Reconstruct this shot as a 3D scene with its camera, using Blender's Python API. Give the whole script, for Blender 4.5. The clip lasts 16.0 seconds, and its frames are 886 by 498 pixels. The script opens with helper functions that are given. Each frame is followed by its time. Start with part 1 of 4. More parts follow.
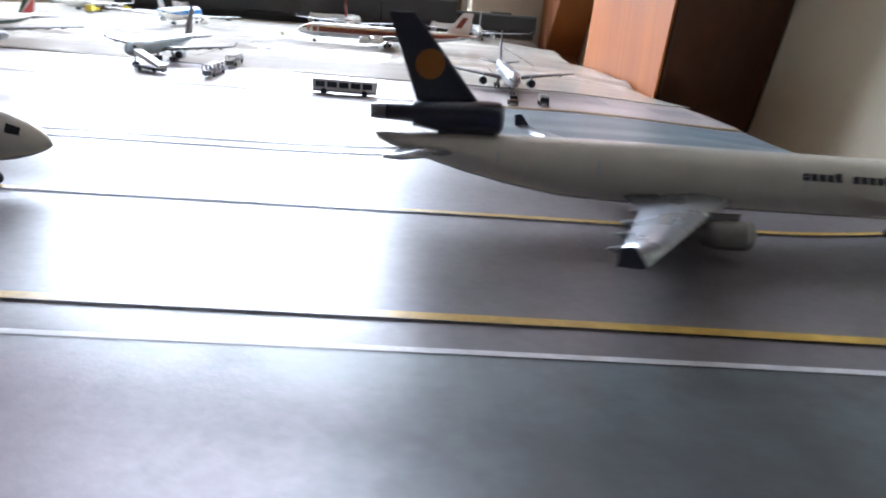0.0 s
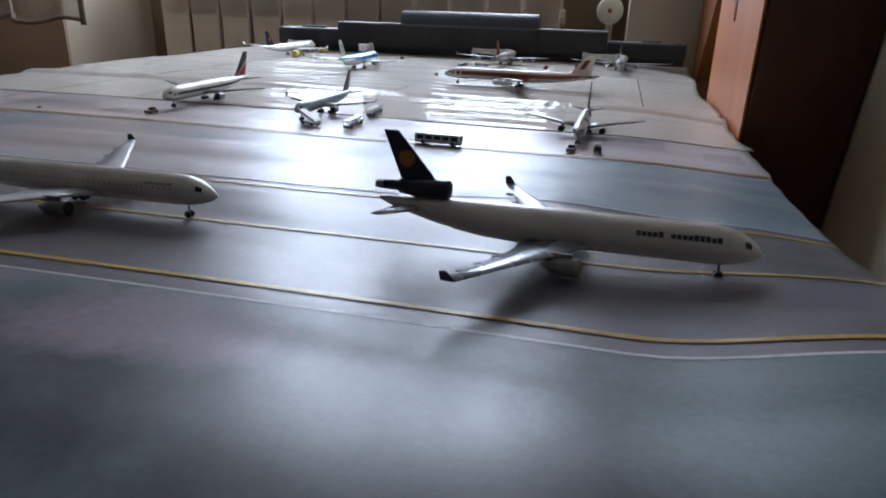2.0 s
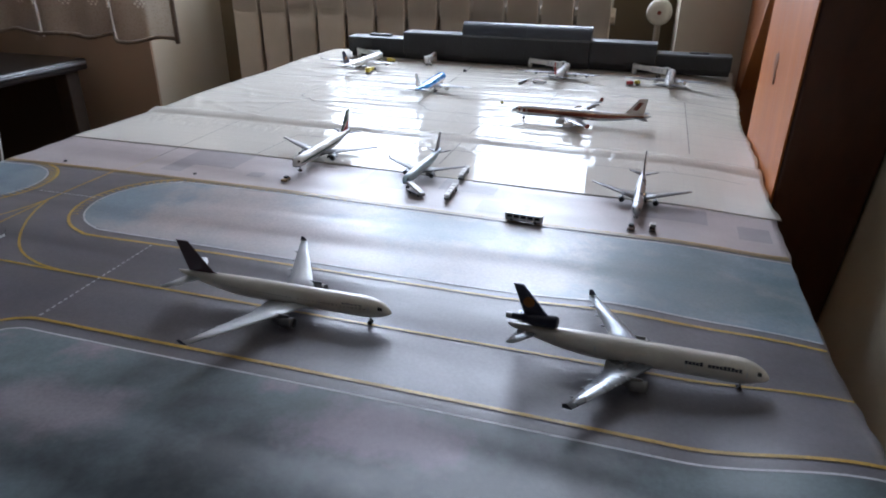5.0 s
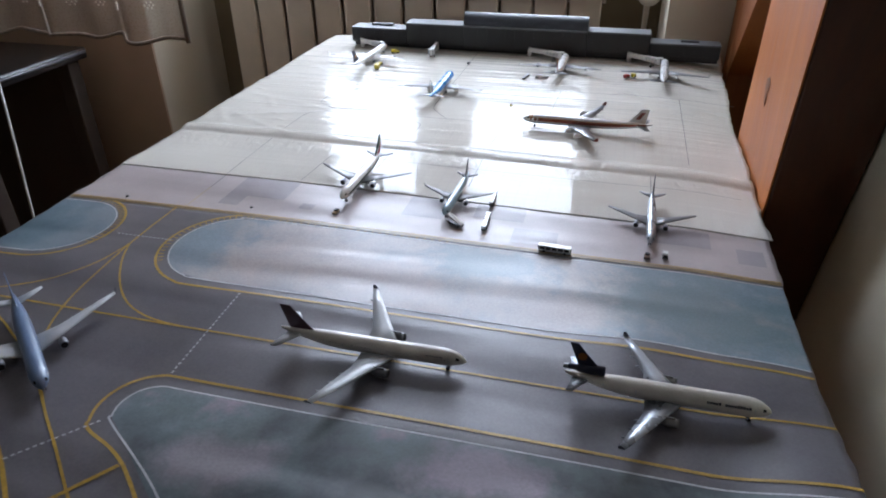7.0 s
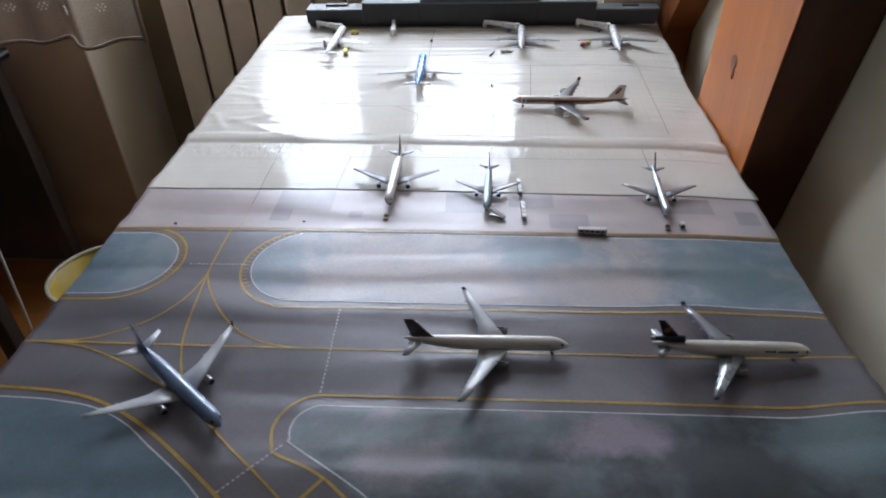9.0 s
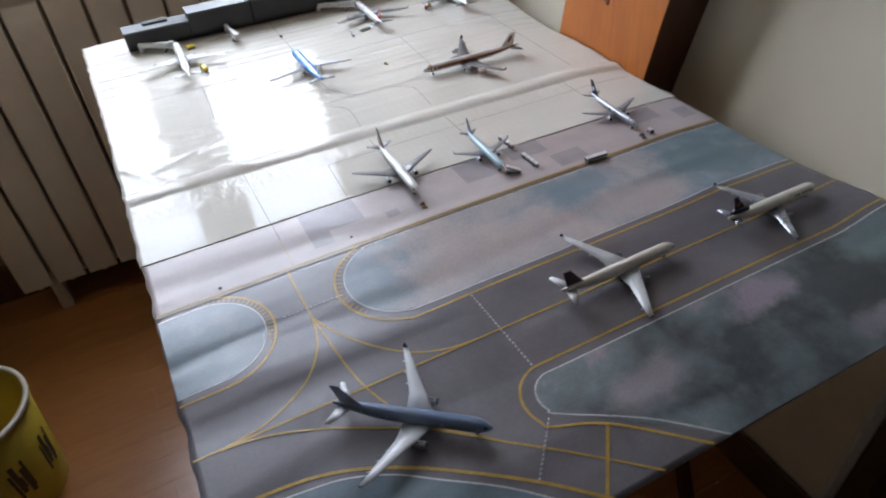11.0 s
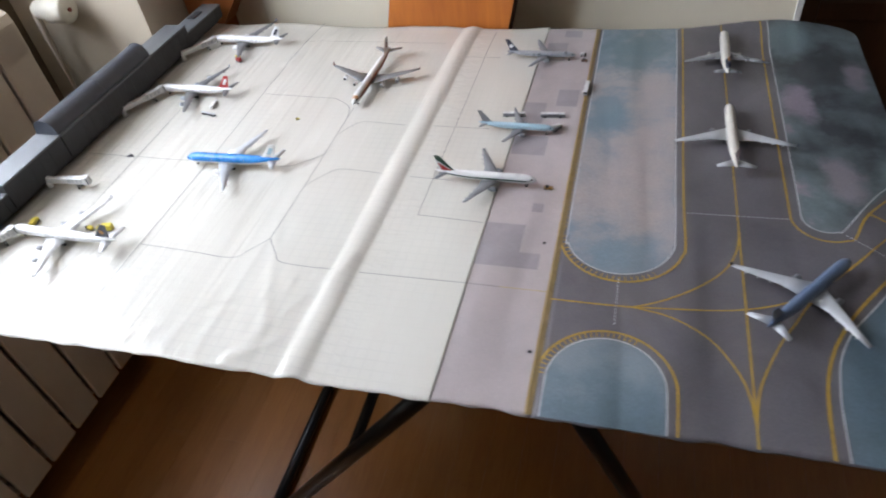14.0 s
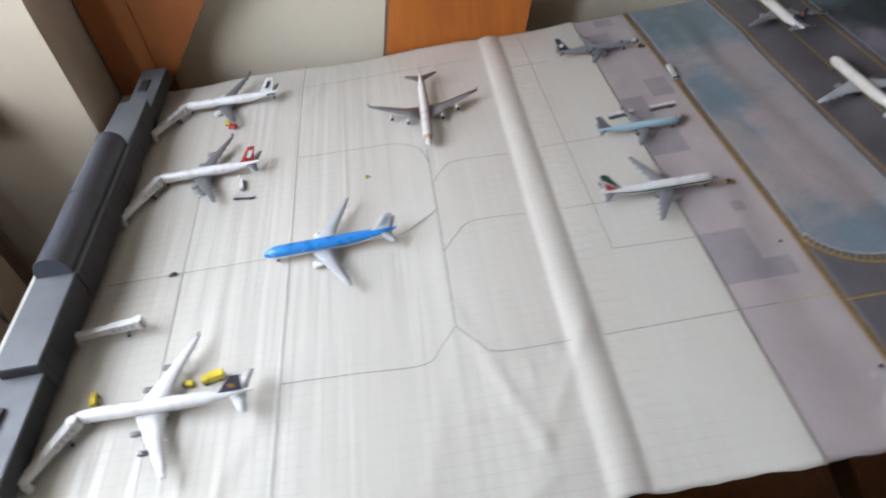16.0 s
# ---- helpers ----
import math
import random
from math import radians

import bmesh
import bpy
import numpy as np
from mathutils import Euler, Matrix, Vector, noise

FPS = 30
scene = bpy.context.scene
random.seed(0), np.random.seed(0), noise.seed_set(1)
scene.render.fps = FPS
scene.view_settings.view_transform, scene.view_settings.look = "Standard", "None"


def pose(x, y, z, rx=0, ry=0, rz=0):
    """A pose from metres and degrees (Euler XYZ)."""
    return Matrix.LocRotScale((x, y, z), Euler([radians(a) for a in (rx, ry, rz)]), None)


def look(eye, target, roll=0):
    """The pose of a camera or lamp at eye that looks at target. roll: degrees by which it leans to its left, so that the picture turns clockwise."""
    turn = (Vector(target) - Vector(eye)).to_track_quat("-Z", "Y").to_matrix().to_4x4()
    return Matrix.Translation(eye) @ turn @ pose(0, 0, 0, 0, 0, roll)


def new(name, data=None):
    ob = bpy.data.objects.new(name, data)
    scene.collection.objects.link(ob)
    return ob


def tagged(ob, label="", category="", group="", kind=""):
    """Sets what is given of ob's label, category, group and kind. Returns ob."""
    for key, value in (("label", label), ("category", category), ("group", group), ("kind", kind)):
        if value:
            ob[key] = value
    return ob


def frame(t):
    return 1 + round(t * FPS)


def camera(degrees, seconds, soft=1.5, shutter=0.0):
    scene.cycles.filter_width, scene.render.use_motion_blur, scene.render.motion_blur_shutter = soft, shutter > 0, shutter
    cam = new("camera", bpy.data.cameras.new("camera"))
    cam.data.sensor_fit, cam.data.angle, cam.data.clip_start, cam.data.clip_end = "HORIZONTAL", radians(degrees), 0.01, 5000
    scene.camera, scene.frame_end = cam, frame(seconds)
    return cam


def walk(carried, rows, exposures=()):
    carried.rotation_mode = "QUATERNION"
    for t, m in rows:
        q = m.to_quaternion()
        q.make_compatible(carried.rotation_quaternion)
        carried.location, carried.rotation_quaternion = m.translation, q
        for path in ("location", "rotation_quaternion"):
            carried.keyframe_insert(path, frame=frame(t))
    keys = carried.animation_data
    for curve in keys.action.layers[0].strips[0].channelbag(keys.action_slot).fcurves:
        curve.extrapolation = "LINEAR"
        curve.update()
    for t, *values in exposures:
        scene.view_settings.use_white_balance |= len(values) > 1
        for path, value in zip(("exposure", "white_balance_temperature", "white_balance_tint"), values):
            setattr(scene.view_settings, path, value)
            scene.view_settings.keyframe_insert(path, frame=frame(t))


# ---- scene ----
cam = camera(67.9, 16.0, soft=1.9, shutter=0.4)
PATH = [
    (0, (0.278, -0.359, 0.800), (0.394, 1.510, 0.100), 4.6),
    (0.5, (0.313, -0.39, 0.817), (0.196, 1.467, 0.083), 3.3),
    (1, (0.332, -0.413, 0.821), (0.082, 1.434, 0.096), 2.2),
    (1.5, (0.352, -0.435, 0.83), (-0.018, 1.398, 0.12), 2.5),
    (2, (0.357, -0.449, 0.845), (-0.086, 1.37, 0.143), 1.7),
    (2.5, (0.351, -0.463, 0.863), (-0.106, 1.358, 0.173), 2.0),
    (3, (0.342, -0.474, 0.88), (-0.136, 1.331, 0.162), 2.0),
    (3.5, (0.341, -0.484, 0.899), (-0.149, 1.301, 0.141), 1.2),
    (4, (0.342, -0.498, 0.923), (-0.161, 1.268, 0.131), 0.3),
    (4.5, (0.337, -0.525, 0.948), (-0.179, 1.221, 0.122), 0.5),
    (5, (0.331, -0.541, 0.981), (-0.196, 1.188, 0.124), 0.5),
    (5.2, (0.329, -0.542, 0.988), (-0.214, 1.181, 0.129), 0.8),
    (7.3, (0.261, -0.605, 1.139), (-0.132, 1.041, 0.072), -0.6),
    (7.5, (0.249, -0.612, 1.162), (-0.096, 1.029, 0.072), 0.1),
    (8, (0.23, -0.629, 1.192), (-0.014, 1.022, 0.091), 2.3),
    (8.5, (0.186, -0.654, 1.209), (0.007, 0.986, 0.079), -0.2),
    (8.7, (0.156, -0.659, 1.209), (-0.007, 0.961, 0.048), -0.6),
    (10.8, (-0.23, -0.623, 1.267), (0.317, 0.829, 0.004), -6.3),
    (11, (-0.285, -0.6, 1.253), (0.365, 0.787, -0.033), -3.9),
    (11.5, (-0.393, -0.52, 1.257), (0.484, 0.627, -0.127), -4.4),
    (12, (-0.453, -0.449, 1.288), (0.701, 0.472, -0.061), 0.2),
    (12.5, (-0.55, -0.364, 1.294), (0.657, 0.561, -0.005), -8.5),
    (13, (-0.627, -0.276, 1.307), (0.736, 0.466, 0.045), -8.3),
    (13.5, (-0.669, -0.195, 1.296), (0.761, 0.389, 0.025), -8.8),
    (14, (-0.697, -0.065, 1.302), (0.673, 0.443, -0.063), -8.7),
    (14.5, (-0.675, 0.043, 1.317), (0.796, 0.403, 0.011), -8.8),
    (15, (-0.638, 0.14, 1.306), (0.917, 0.351, 0.067), -8.6),
    (15.5, (-0.613, 0.21, 1.288), (0.888, 0.342, -0.027), -9.6),
    (16, (-0.585, 0.366, 1.265), (0.87, 0.379, -0.107), -10.3),
]
walk(cam, [(t, look(eye, target, roll)) for t, eye, target, roll in PATH], exposures=[(0, 1.0, 6100, 12), (0.5, 0.6, 6000, 12), (1.1, -0.12, 5950, 12), (1.5, -0.27, 5950, 12), (2, -0.2, 5950, 12), (5, 0.0, 5950, 12), (8.5, 0.05, 6100, 12), (11, 0.1, 6250, 12), (12, 0.35, 6250, 12), (13.5, 0.4, 6350, 12), (14.5, 0.3, 6350, 12), (15.5, 0.2, 6350, 12), (16, -0.05, 6350, 12)])
SHEET = 0.75  # height of the printed sheet on the table

# ---------------------------------------------------------------- light
world = bpy.data.worlds.new("sky")
scene.world = world
world.use_nodes = True
wn = world.node_tree
sky = wn.nodes.new("ShaderNodeTexSky")
sky.sky_type, sky.sun_disc = "NISHITA", False
sky.sun_elevation, sky.sun_rotation = radians(35), radians(20)
wn.links.new(sky.outputs[0], wn.nodes["Background"].inputs[0])
wn.nodes["Background"].inputs[1].default_value = 0.12

WINDOW_Y = 1.20
for px0, px1 in ((-0.575, -0.275), (-0.115, 0.205)):
    lamp = bpy.data.lights.new("window_daylight", "AREA")
    lamp.shape, lamp.size, lamp.size_y, lamp.energy = "RECTANGLE", px1 - px0, 1.15, 11.0
    lamp.color = (0.82, 0.885, 1.0)
    ob = new("window_daylight", lamp)
    ob.matrix_world = look(((px0 + px1) / 2, WINDOW_Y + 0.06, 1.50), ((px0 + px1) / 2, 0.0, 1.50))


# ---------------------------------------------------------------- materials
def nodes_of(name):
    m = bpy.data.materials.new(name)
    m.use_nodes = True
    return m, m.node_tree, m.node_tree.nodes["Principled BSDF"]


def noise_fac(nt, scale, detail=4.0, rough=0.55, stretch=(1, 1, 1), distortion=0.0, world=True):
    """A noise over real-world places."""
    mp = nt.nodes.new("ShaderNodeMapping")
    mp.inputs["Scale"].default_value = stretch
    if world:
        src = nt.nodes.new("ShaderNodeNewGeometry").outputs["Position"]
    else:
        src = nt.nodes.new("ShaderNodeTexCoord").outputs["Object"]
    nt.links.new(src, mp.inputs["Vector"])
    t = nt.nodes.new("ShaderNodeTexNoise")
    t.inputs["Scale"].default_value, t.inputs["Detail"].default_value = scale, detail
    t.inputs["Roughness"].default_value, t.inputs["Distortion"].default_value = rough, distortion
    nt.links.new(mp.outputs[0], t.inputs["Vector"])
    return t.outputs["Fac"]


def ramp(nt, fac, stops):
    r = nt.nodes.new("ShaderNodeValToRGB")
    while len(r.color_ramp.elements) < len(stops):
        r.color_ramp.elements.new(0.5)
    for e, (p, c) in zip(r.color_ramp.elements, stops):
        e.position, e.color = p, (*c, 1) if len(c) == 3 else c
    nt.links.new(fac, r.inputs[0])
    return r.outputs[0]


def mix(nt, fac, a, b, kind="MIX"):
    n = nt.nodes.new("ShaderNodeMix")
    n.data_type, n.blend_type = "RGBA", kind
    for sock, v in ((n.inputs[0], fac), (n.inputs[6], a), (n.inputs[7], b)):
        if isinstance(v, (int, float)):
            sock.default_value = v
        elif isinstance(v, tuple):
            sock.default_value = (*v, 1)
        else:
            nt.links.new(v, sock)
    return n.outputs[2]


def math_node(nt, op, a, b=0.0, c=0.0):
    n = nt.nodes.new("ShaderNodeMath")
    n.operation = op
    for sock, v in zip(n.inputs, (a, b, c)):
        if isinstance(v, (int, float)):
            sock.default_value = v
        else:
            nt.links.new(v, sock)
    return n.outputs[0]


def bump(nt, bsdf, height, strength, distance, sockets=("Normal",)):
    b = nt.nodes.new("ShaderNodeBump")
    b.inputs["Strength"].default_value, b.inputs["Distance"].default_value = strength, distance
    nt.links.new(height, b.inputs["Height"])
    for s in sockets:
        nt.links.new(b.outputs[0], bsdf.inputs[s])
    return b


def plain(name, color, rough=0.5, metal=0.0, coat=0.0, vary=0.08, scale=60.0, bumpy=0.0):
    """Painted, moulded or metal surface with slight mottling and uneven gloss."""
    m, nt, p = nodes_of(name)
    f = noise_fac(nt, scale, 5.0, world=False)
    lo = tuple(max(0.0, c * (1 - vary)) for c in color)
    hi = tuple(min(1.0, c * (1 + vary)) for c in color)
    nt.links.new(ramp(nt, f, [(0.3, lo), (0.7, hi)]), p.inputs["Base Color"])
    nt.links.new(math_node(nt, "MULTIPLY_ADD", f, 0.25 * rough, rough * 0.87), p.inputs["Roughness"])
    p.inputs["Metallic"].default_value = metal
    p.inputs["Coat Weight"].default_value = coat
    p.inputs["Coat Roughness"].default_value = 0.15
    if bumpy:
        bump(nt, p, noise_fac(nt, scale * 6, 3.0, world=False), 0.4, bumpy)
    return m


def print_gloss(nt, p, rough=0.37):
    """The satin laminate of the printed mat: slow waves and fine scuffs."""
    w1 = noise_fac(nt, 5.0, 1.0, 0.4, stretch=(0.5, 1.6, 1))
    w2 = noise_fac(nt, 900.0, 2.0)
    w3 = noise_fac(nt, 5.0, 0.6, 0.4, stretch=(0.55, 3.6, 1), distortion=0.5)
    h = math_node(nt, "MULTIPLY_ADD", w2, 0.004, w1)
    h = math_node(nt, "MULTIPLY_ADD", w3, 0.75, h)
    bump(nt, p, h, 0.6, 0.014)
    scuff = noise_fac(nt, 40.0, 6.0, 0.7)
    nt.links.new(math_node(nt, "MULTIPLY_ADD", scuff, 0.14, rough - 0.07), p.inputs["Roughness"])
    p.inputs["Specular IOR Level"].default_value = 0.46


def cloud(nt, base, centre, radii, color, soft=0.5):
    """A printed cloud of colour with a ragged border at a place of the sheet."""
    geo_ = nt.nodes.new("ShaderNodeNewGeometry")
    s = nt.nodes.new("ShaderNodeSeparateXYZ")
    nt.links.new(geo_.outputs["Position"], s.inputs[0])
    u = math_node(nt, "MULTIPLY", math_node(nt, "SUBTRACT", s.outputs["X"], centre[0]), 1 / radii[0])
    v = math_node(nt, "MULTIPLY", math_node(nt, "SUBTRACT", s.outputs["Y"], centre[1]), 1 / radii[1])
    d = math_node(nt, "SQRT", math_node(nt, "ADD", math_node(nt, "MULTIPLY", u, u), math_node(nt, "MULTIPLY", v, v)))
    d = math_node(nt, "MULTIPLY_ADD", noise_fac(nt, 16.0, 6.0, 0.62), 2.2, math_node(nt, "SUBTRACT", d, 1.1))
    fac = ramp(nt, d, [(1.0 - soft, (0.85,) * 3), (1.0, (0.0,) * 3)])
    return mix(nt, fac, base, color)


def printed(name, stops, scale, rough=0.42, fine=0.12, clouds=(), distortion=0.6):
    m, nt, p = nodes_of(name)
    base = ramp(nt, noise_fac(nt, scale, 6.0, 0.62, distortion=distortion), stops)
    for centre, radii, color in clouds:
        base = cloud(nt, base, centre, radii, color)
    grain = ramp(nt, noise_fac(nt, 420.0, 3.0), [(0.25, (1 - fine,) * 3), (0.75, (1 + fine,) * 3)])
    nt.links.new(mix(nt, 1.0, base, grain, "MULTIPLY"), p.inputs["Base Color"])
    print_gloss(nt, p, rough)
    return m


asphalt = printed("printed_asphalt", [(0.3, (0.105, 0.098, 0.108)), (0.7, (0.155, 0.143, 0.155))], 9.0)
grass = printed("printed_grass", [(0.37, (0.045, 0.052, 0.058)), (0.45, (0.105, 0.125, 0.135)), (0.53, (0.155, 0.195, 0.205)), (0.59, (0.29, 0.245, 0.285)), (0.66, (0.33, 0.27, 0.31))], 5.0, distortion=0.15, clouds=(((0.33, -0.335), (0.10, 0.055), (0.050, 0.055, 0.060)), ((0.41, -0.30), (0.07, 0.05), (0.14, 0.185, 0.195)), ((0.22, -0.300), (0.055, 0.028), (0.30, 0.25, 0.30)), ((0.31, -0.385), (0.05, 0.02), (0.27, 0.235, 0.27)), ((0.05, -0.33), (0.05, 0.03), (0.25, 0.225, 0.25))))
pale_grass = printed("printed_pale_grass", [(0.38, (0.13, 0.185, 0.215)), (0.46, (0.20, 0.255, 0.295)), (0.53, (0.33, 0.315, 0.32)), (0.62, (0.40, 0.35, 0.335))], 4.6, distortion=0.15, clouds=(((0.37, -0.07), (0.11, 0.07), (0.13, 0.185, 0.205)), ((-0.125, -0.07), (0.05, 0.06), (0.19, 0.25, 0.29)), ((0.09, -0.085), (0.09, 0.035), (0.40, 0.345, 0.335)), ((0.20, -0.035), (0.07, 0.03), (0.16, 0.225, 0.265)), ((0.27, -0.10), (0.05, 0.03), (0.37, 0.33, 0.325))))
teal_grass = printed("printed_teal_grass", [(0.38, (0.085, 0.125, 0.15)), (0.52, (0.125, 0.175, 0.21)), (0.64, (0.20, 0.24, 0.27))], 5.5, distortion=0.15)
pink_concrete = printed("printed_concrete", [(0.3, (0.40, 0.355, 0.35)), (0.7, (0.47, 0.415, 0.41))], 14.0, rough=0.42, fine=0.05)
grey_patch = printed("printed_grey_patch", [(0.3, (0.29, 0.265, 0.275)), (0.7, (0.34, 0.31, 0.32))], 30.0, rough=0.42, fine=0.05)
yellow_line = printed("printed_yellow", [(0.3, (0.36, 0.22, 0.03)), (0.7, (0.50, 0.32, 0.06))], 60.0, fine=0.2)
pale_yellow = printed("printed_pale_yellow", [(0.3, (0.42, 0.34, 0.20)), (0.7, (0.47, 0.39, 0.25))], 60.0, rough=0.36, fine=0.1)
white_line = printed("printed_white", [(0.3, (0.42, 0.43, 0.45)), (0.7, (0.60, 0.60, 0.62))], 60.0, fine=0.2)
brown_line = printed("printed_ochre", [(0.3, (0.16, 0.11, 0.045)), (0.7, (0.24, 0.17, 0.08))], 50.0, fine=0.25)
pencil = printed("pencil_line", [(0.3, (0.17, 0.165, 0.16)), (0.7, (0.36, 0.35, 0.33))], 200.0, rough=0.10, fine=0.2)

# squared paper under clear plastic film
paper, nt, p = nodes_of("squared_paper")
geo = nt.nodes.new("ShaderNodeNewGeometry")
sep = nt.nodes.new("ShaderNodeSeparateXYZ")
nt.links.new(geo.outputs["Position"], sep.inputs[0])
lines = None
for axis in ("X", "Y"):
    u = math_node(nt, "FRACT", math_node(nt, "MULTIPLY", sep.outputs[axis], 1 / 0.0125))
    d = math_node(nt, "ABSOLUTE", math_node(nt, "SUBTRACT", u, 0.5))
    one = math_node(nt, "SMOOTH_MIN", math_node(nt, "MULTIPLY", math_node(nt, "LESS_THAN", d, 0.06), 1.0), 1.0)
    lines = one if lines is None else math_node(nt, "MAXIMUM", lines, one)
worn = ramp(nt, noise_fac(nt, 6.0, 4.0), [(0.35, (0.03,) * 3), (0.7, (0.24,) * 3)])
tone = ramp(nt, noise_fac(nt, 3.0, 4.0, stretch=(0.4, 2, 1)), [(0.3, (0.575, 0.55, 0.485)), (0.7, (0.665, 0.645, 0.58))])
tone = mix(nt, math_node(nt, "MULTIPLY", lines, worn), tone, (0.42, 0.41, 0.385))
nt.links.new(tone, p.inputs["Base Color"])
p.inputs["Roughness"].default_value = 0.75
p.inputs["Specular IOR Level"].default_value = 0.15
p.inputs["Coat Weight"].default_value, p.inputs["Coat IOR"].default_value = 0.7, 1.45
nt.links.new(math_node(nt, "MULTIPLY_ADD", noise_fac(nt, 30.0, 3.0), 0.02, 0.0), p.inputs["Coat Roughness"])
# the film lies taut near the mat, crumples along the fold and ripples towards the terminal
film = math_node(nt, "MULTIPLY", noise_fac(nt, 9.0, 2.0, 0.45, stretch=(0.18, 3.0, 1)), 0.13)
ripple = noise_fac(nt, 30.0, 2.5, 0.5, stretch=(0.055, 1.7, 1), distortion=0.35)
far = ramp(nt, sep.outputs["Y"], [(0.28, (0.12,) * 3), (0.47, (0.95,) * 3)])
film = math_node(nt, "MULTIPLY_ADD", ripple, far, film)
crumple = noise_fac(nt, 75.0, 2.0, 0.5, stretch=(1.0, 0.55, 1), distortion=0.6)
fold = ramp(nt, sep.outputs["Y"], [(0.175, (0.0,) * 3), (0.205, (0.30,) * 3), (0.228, (0.30,) * 3), (0.245, (0.0,) * 3)])
film = math_node(nt, "MULTIPLY_ADD", crumple, fold, film)
bump(nt, p, film, 0.55, 0.010, ("Coat Normal",))
bump(nt, p, film, 0.28, 0.010)

white_plastic = plain("white_paint", (0.74, 0.74, 0.73), 0.28, coat=0.5)
cream_plastic = plain("cream_white_paint", (0.64, 0.605, 0.545), 0.30, coat=0.5)
wing_grey = plain("light_grey_wing", (0.52, 0.54, 0.56), 0.35, coat=0.3)
silver = plain("silver_paint", (0.36, 0.385, 0.42), 0.28, metal=0.55)
grey_wing = plain("mid_grey_wing", (0.19, 0.195, 0.205), 0.33, coat=0.3)
dark_belly = plain("dark_grey_paint", (0.16, 0.165, 0.18), 0.35, coat=0.3)
navy = plain("navy_paint", (0.006, 0.010, 0.034), 0.30, coat=0.5)
maroon = plain("dark_red_navy_paint", (0.045, 0.010, 0.018), 0.30, coat=0.5)
orange_paint = plain("amber_paint", (0.42, 0.17, 0.02), 0.35)
faded_amber = plain("faded_amber_paint", (0.34, 0.12, 0.014), 0.4)
engine_grey = plain("engine_grey", (0.24, 0.23, 0.22), 0.4, coat=0.2)
red_paint = plain("red_paint", (0.45, 0.03, 0.03), 0.35, coat=0.3)
green_paint = plain("green_paint", (0.008, 0.055, 0.03), 0.35, coat=0.3)
sky_blue = plain("sky_blue_paint", (0.02, 0.24, 0.66), 0.28, coat=0.5)
slate_blue = plain("slate_blue_paint", (0.125, 0.180, 0.285), 0.3, coat=0.4)
pale_blue = plain("pale_blue_paint", (0.36, 0.52, 0.60), 0.30, coat=0.5)
brick_red = plain("rust_red_paint", (0.20, 0.035, 0.016), 0.35, coat=0.3)
black_rubber = plain("black_rubber", (0.015, 0.015, 0.016), 0.6)
dark_glass = plain("dark_window", (0.02, 0.022, 0.026), 0.15)
yellow_paint = plain("yellow_paint", (0.66, 0.52, 0.03), 0.4, coat=0.3)
ink = plain("dark_lettering", (0.03, 0.032, 0.05), 0.4)
gear_grey = plain("gear_grey", (0.28, 0.28, 0.29), 0.4, metal=0.5)
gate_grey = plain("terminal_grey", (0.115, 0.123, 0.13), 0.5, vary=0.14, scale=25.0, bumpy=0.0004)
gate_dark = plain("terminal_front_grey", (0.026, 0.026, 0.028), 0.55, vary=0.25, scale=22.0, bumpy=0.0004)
hall_grey = plain("barrel_roof_grey", (0.060, 0.067, 0.084), 0.38, vary=0.10, scale=20.0)


def wood_material(name, dark, light, grain_scale, stretch, rough=0.42, coat=0.25):
    m, nt, p = nodes_of(name)
    f = noise_fac(nt, grain_scale, 8.0, 0.65, stretch=stretch, distortion=0.8)
    g = noise_fac(nt, grain_scale * 5, 4.0, 0.6, stretch=stretch)
    base = ramp(nt, f, [(0.28, dark), (0.72, light)])
    base = mix(nt, 0.35, base, ramp(nt, g, [(0.3, dark), (0.7, light)]))
    nt.links.new(base, p.inputs["Base Color"])
    nt.links.new(math_node(nt, "MULTIPLY_ADD", g, 0.2, rough - 0.1), p.inputs["Roughness"])
    p.inputs["Coat Weight"].default_value, p.inputs["Coat Roughness"].default_value = coat, 0.25
    bump(nt, p, g, 0.25, 0.002)
    return m


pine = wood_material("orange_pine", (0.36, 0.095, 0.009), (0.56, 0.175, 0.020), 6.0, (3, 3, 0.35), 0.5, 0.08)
knot_wood = plain("pine_knot", (0.20, 0.062, 0.014), 0.6, vary=0.5, scale=120.0)
door_wood = wood_material("dark_brown_wood", (0.055, 0.025, 0.012), (0.115, 0.052, 0.024), 6.0, (3, 3, 0.4))
parquet_wood = wood_material("parquet_wood", (0.29, 0.108, 0.022), (0.41, 0.168, 0.040), 8.0, (0.5, 4, 1), 0.32, 0.5)
board_wood = wood_material("raw_board", (0.22, 0.13, 0.06), (0.34, 0.21, 0.11), 6.0, (1, 5, 5), 0.6, 0.0)
# pine with shade put into its colour, for the plank's side; also brown legs
shaded_side_leg_wood = wood_material("shaded_pine_and_leg_wood", (0.050, 0.014, 0.004), (0.095, 0.028, 0.008), 6.0, (3, 3, 0.35), 0.55, 0.0)
brace_wood = wood_material("brown_pine", (0.20, 0.056, 0.008), (0.30, 0.090, 0.013), 6.0, (3, 3, 0.35), 0.55, 0.0)
black_metal = plain("black_tube", (0.012, 0.012, 0.013), 0.35, metal=0.2)


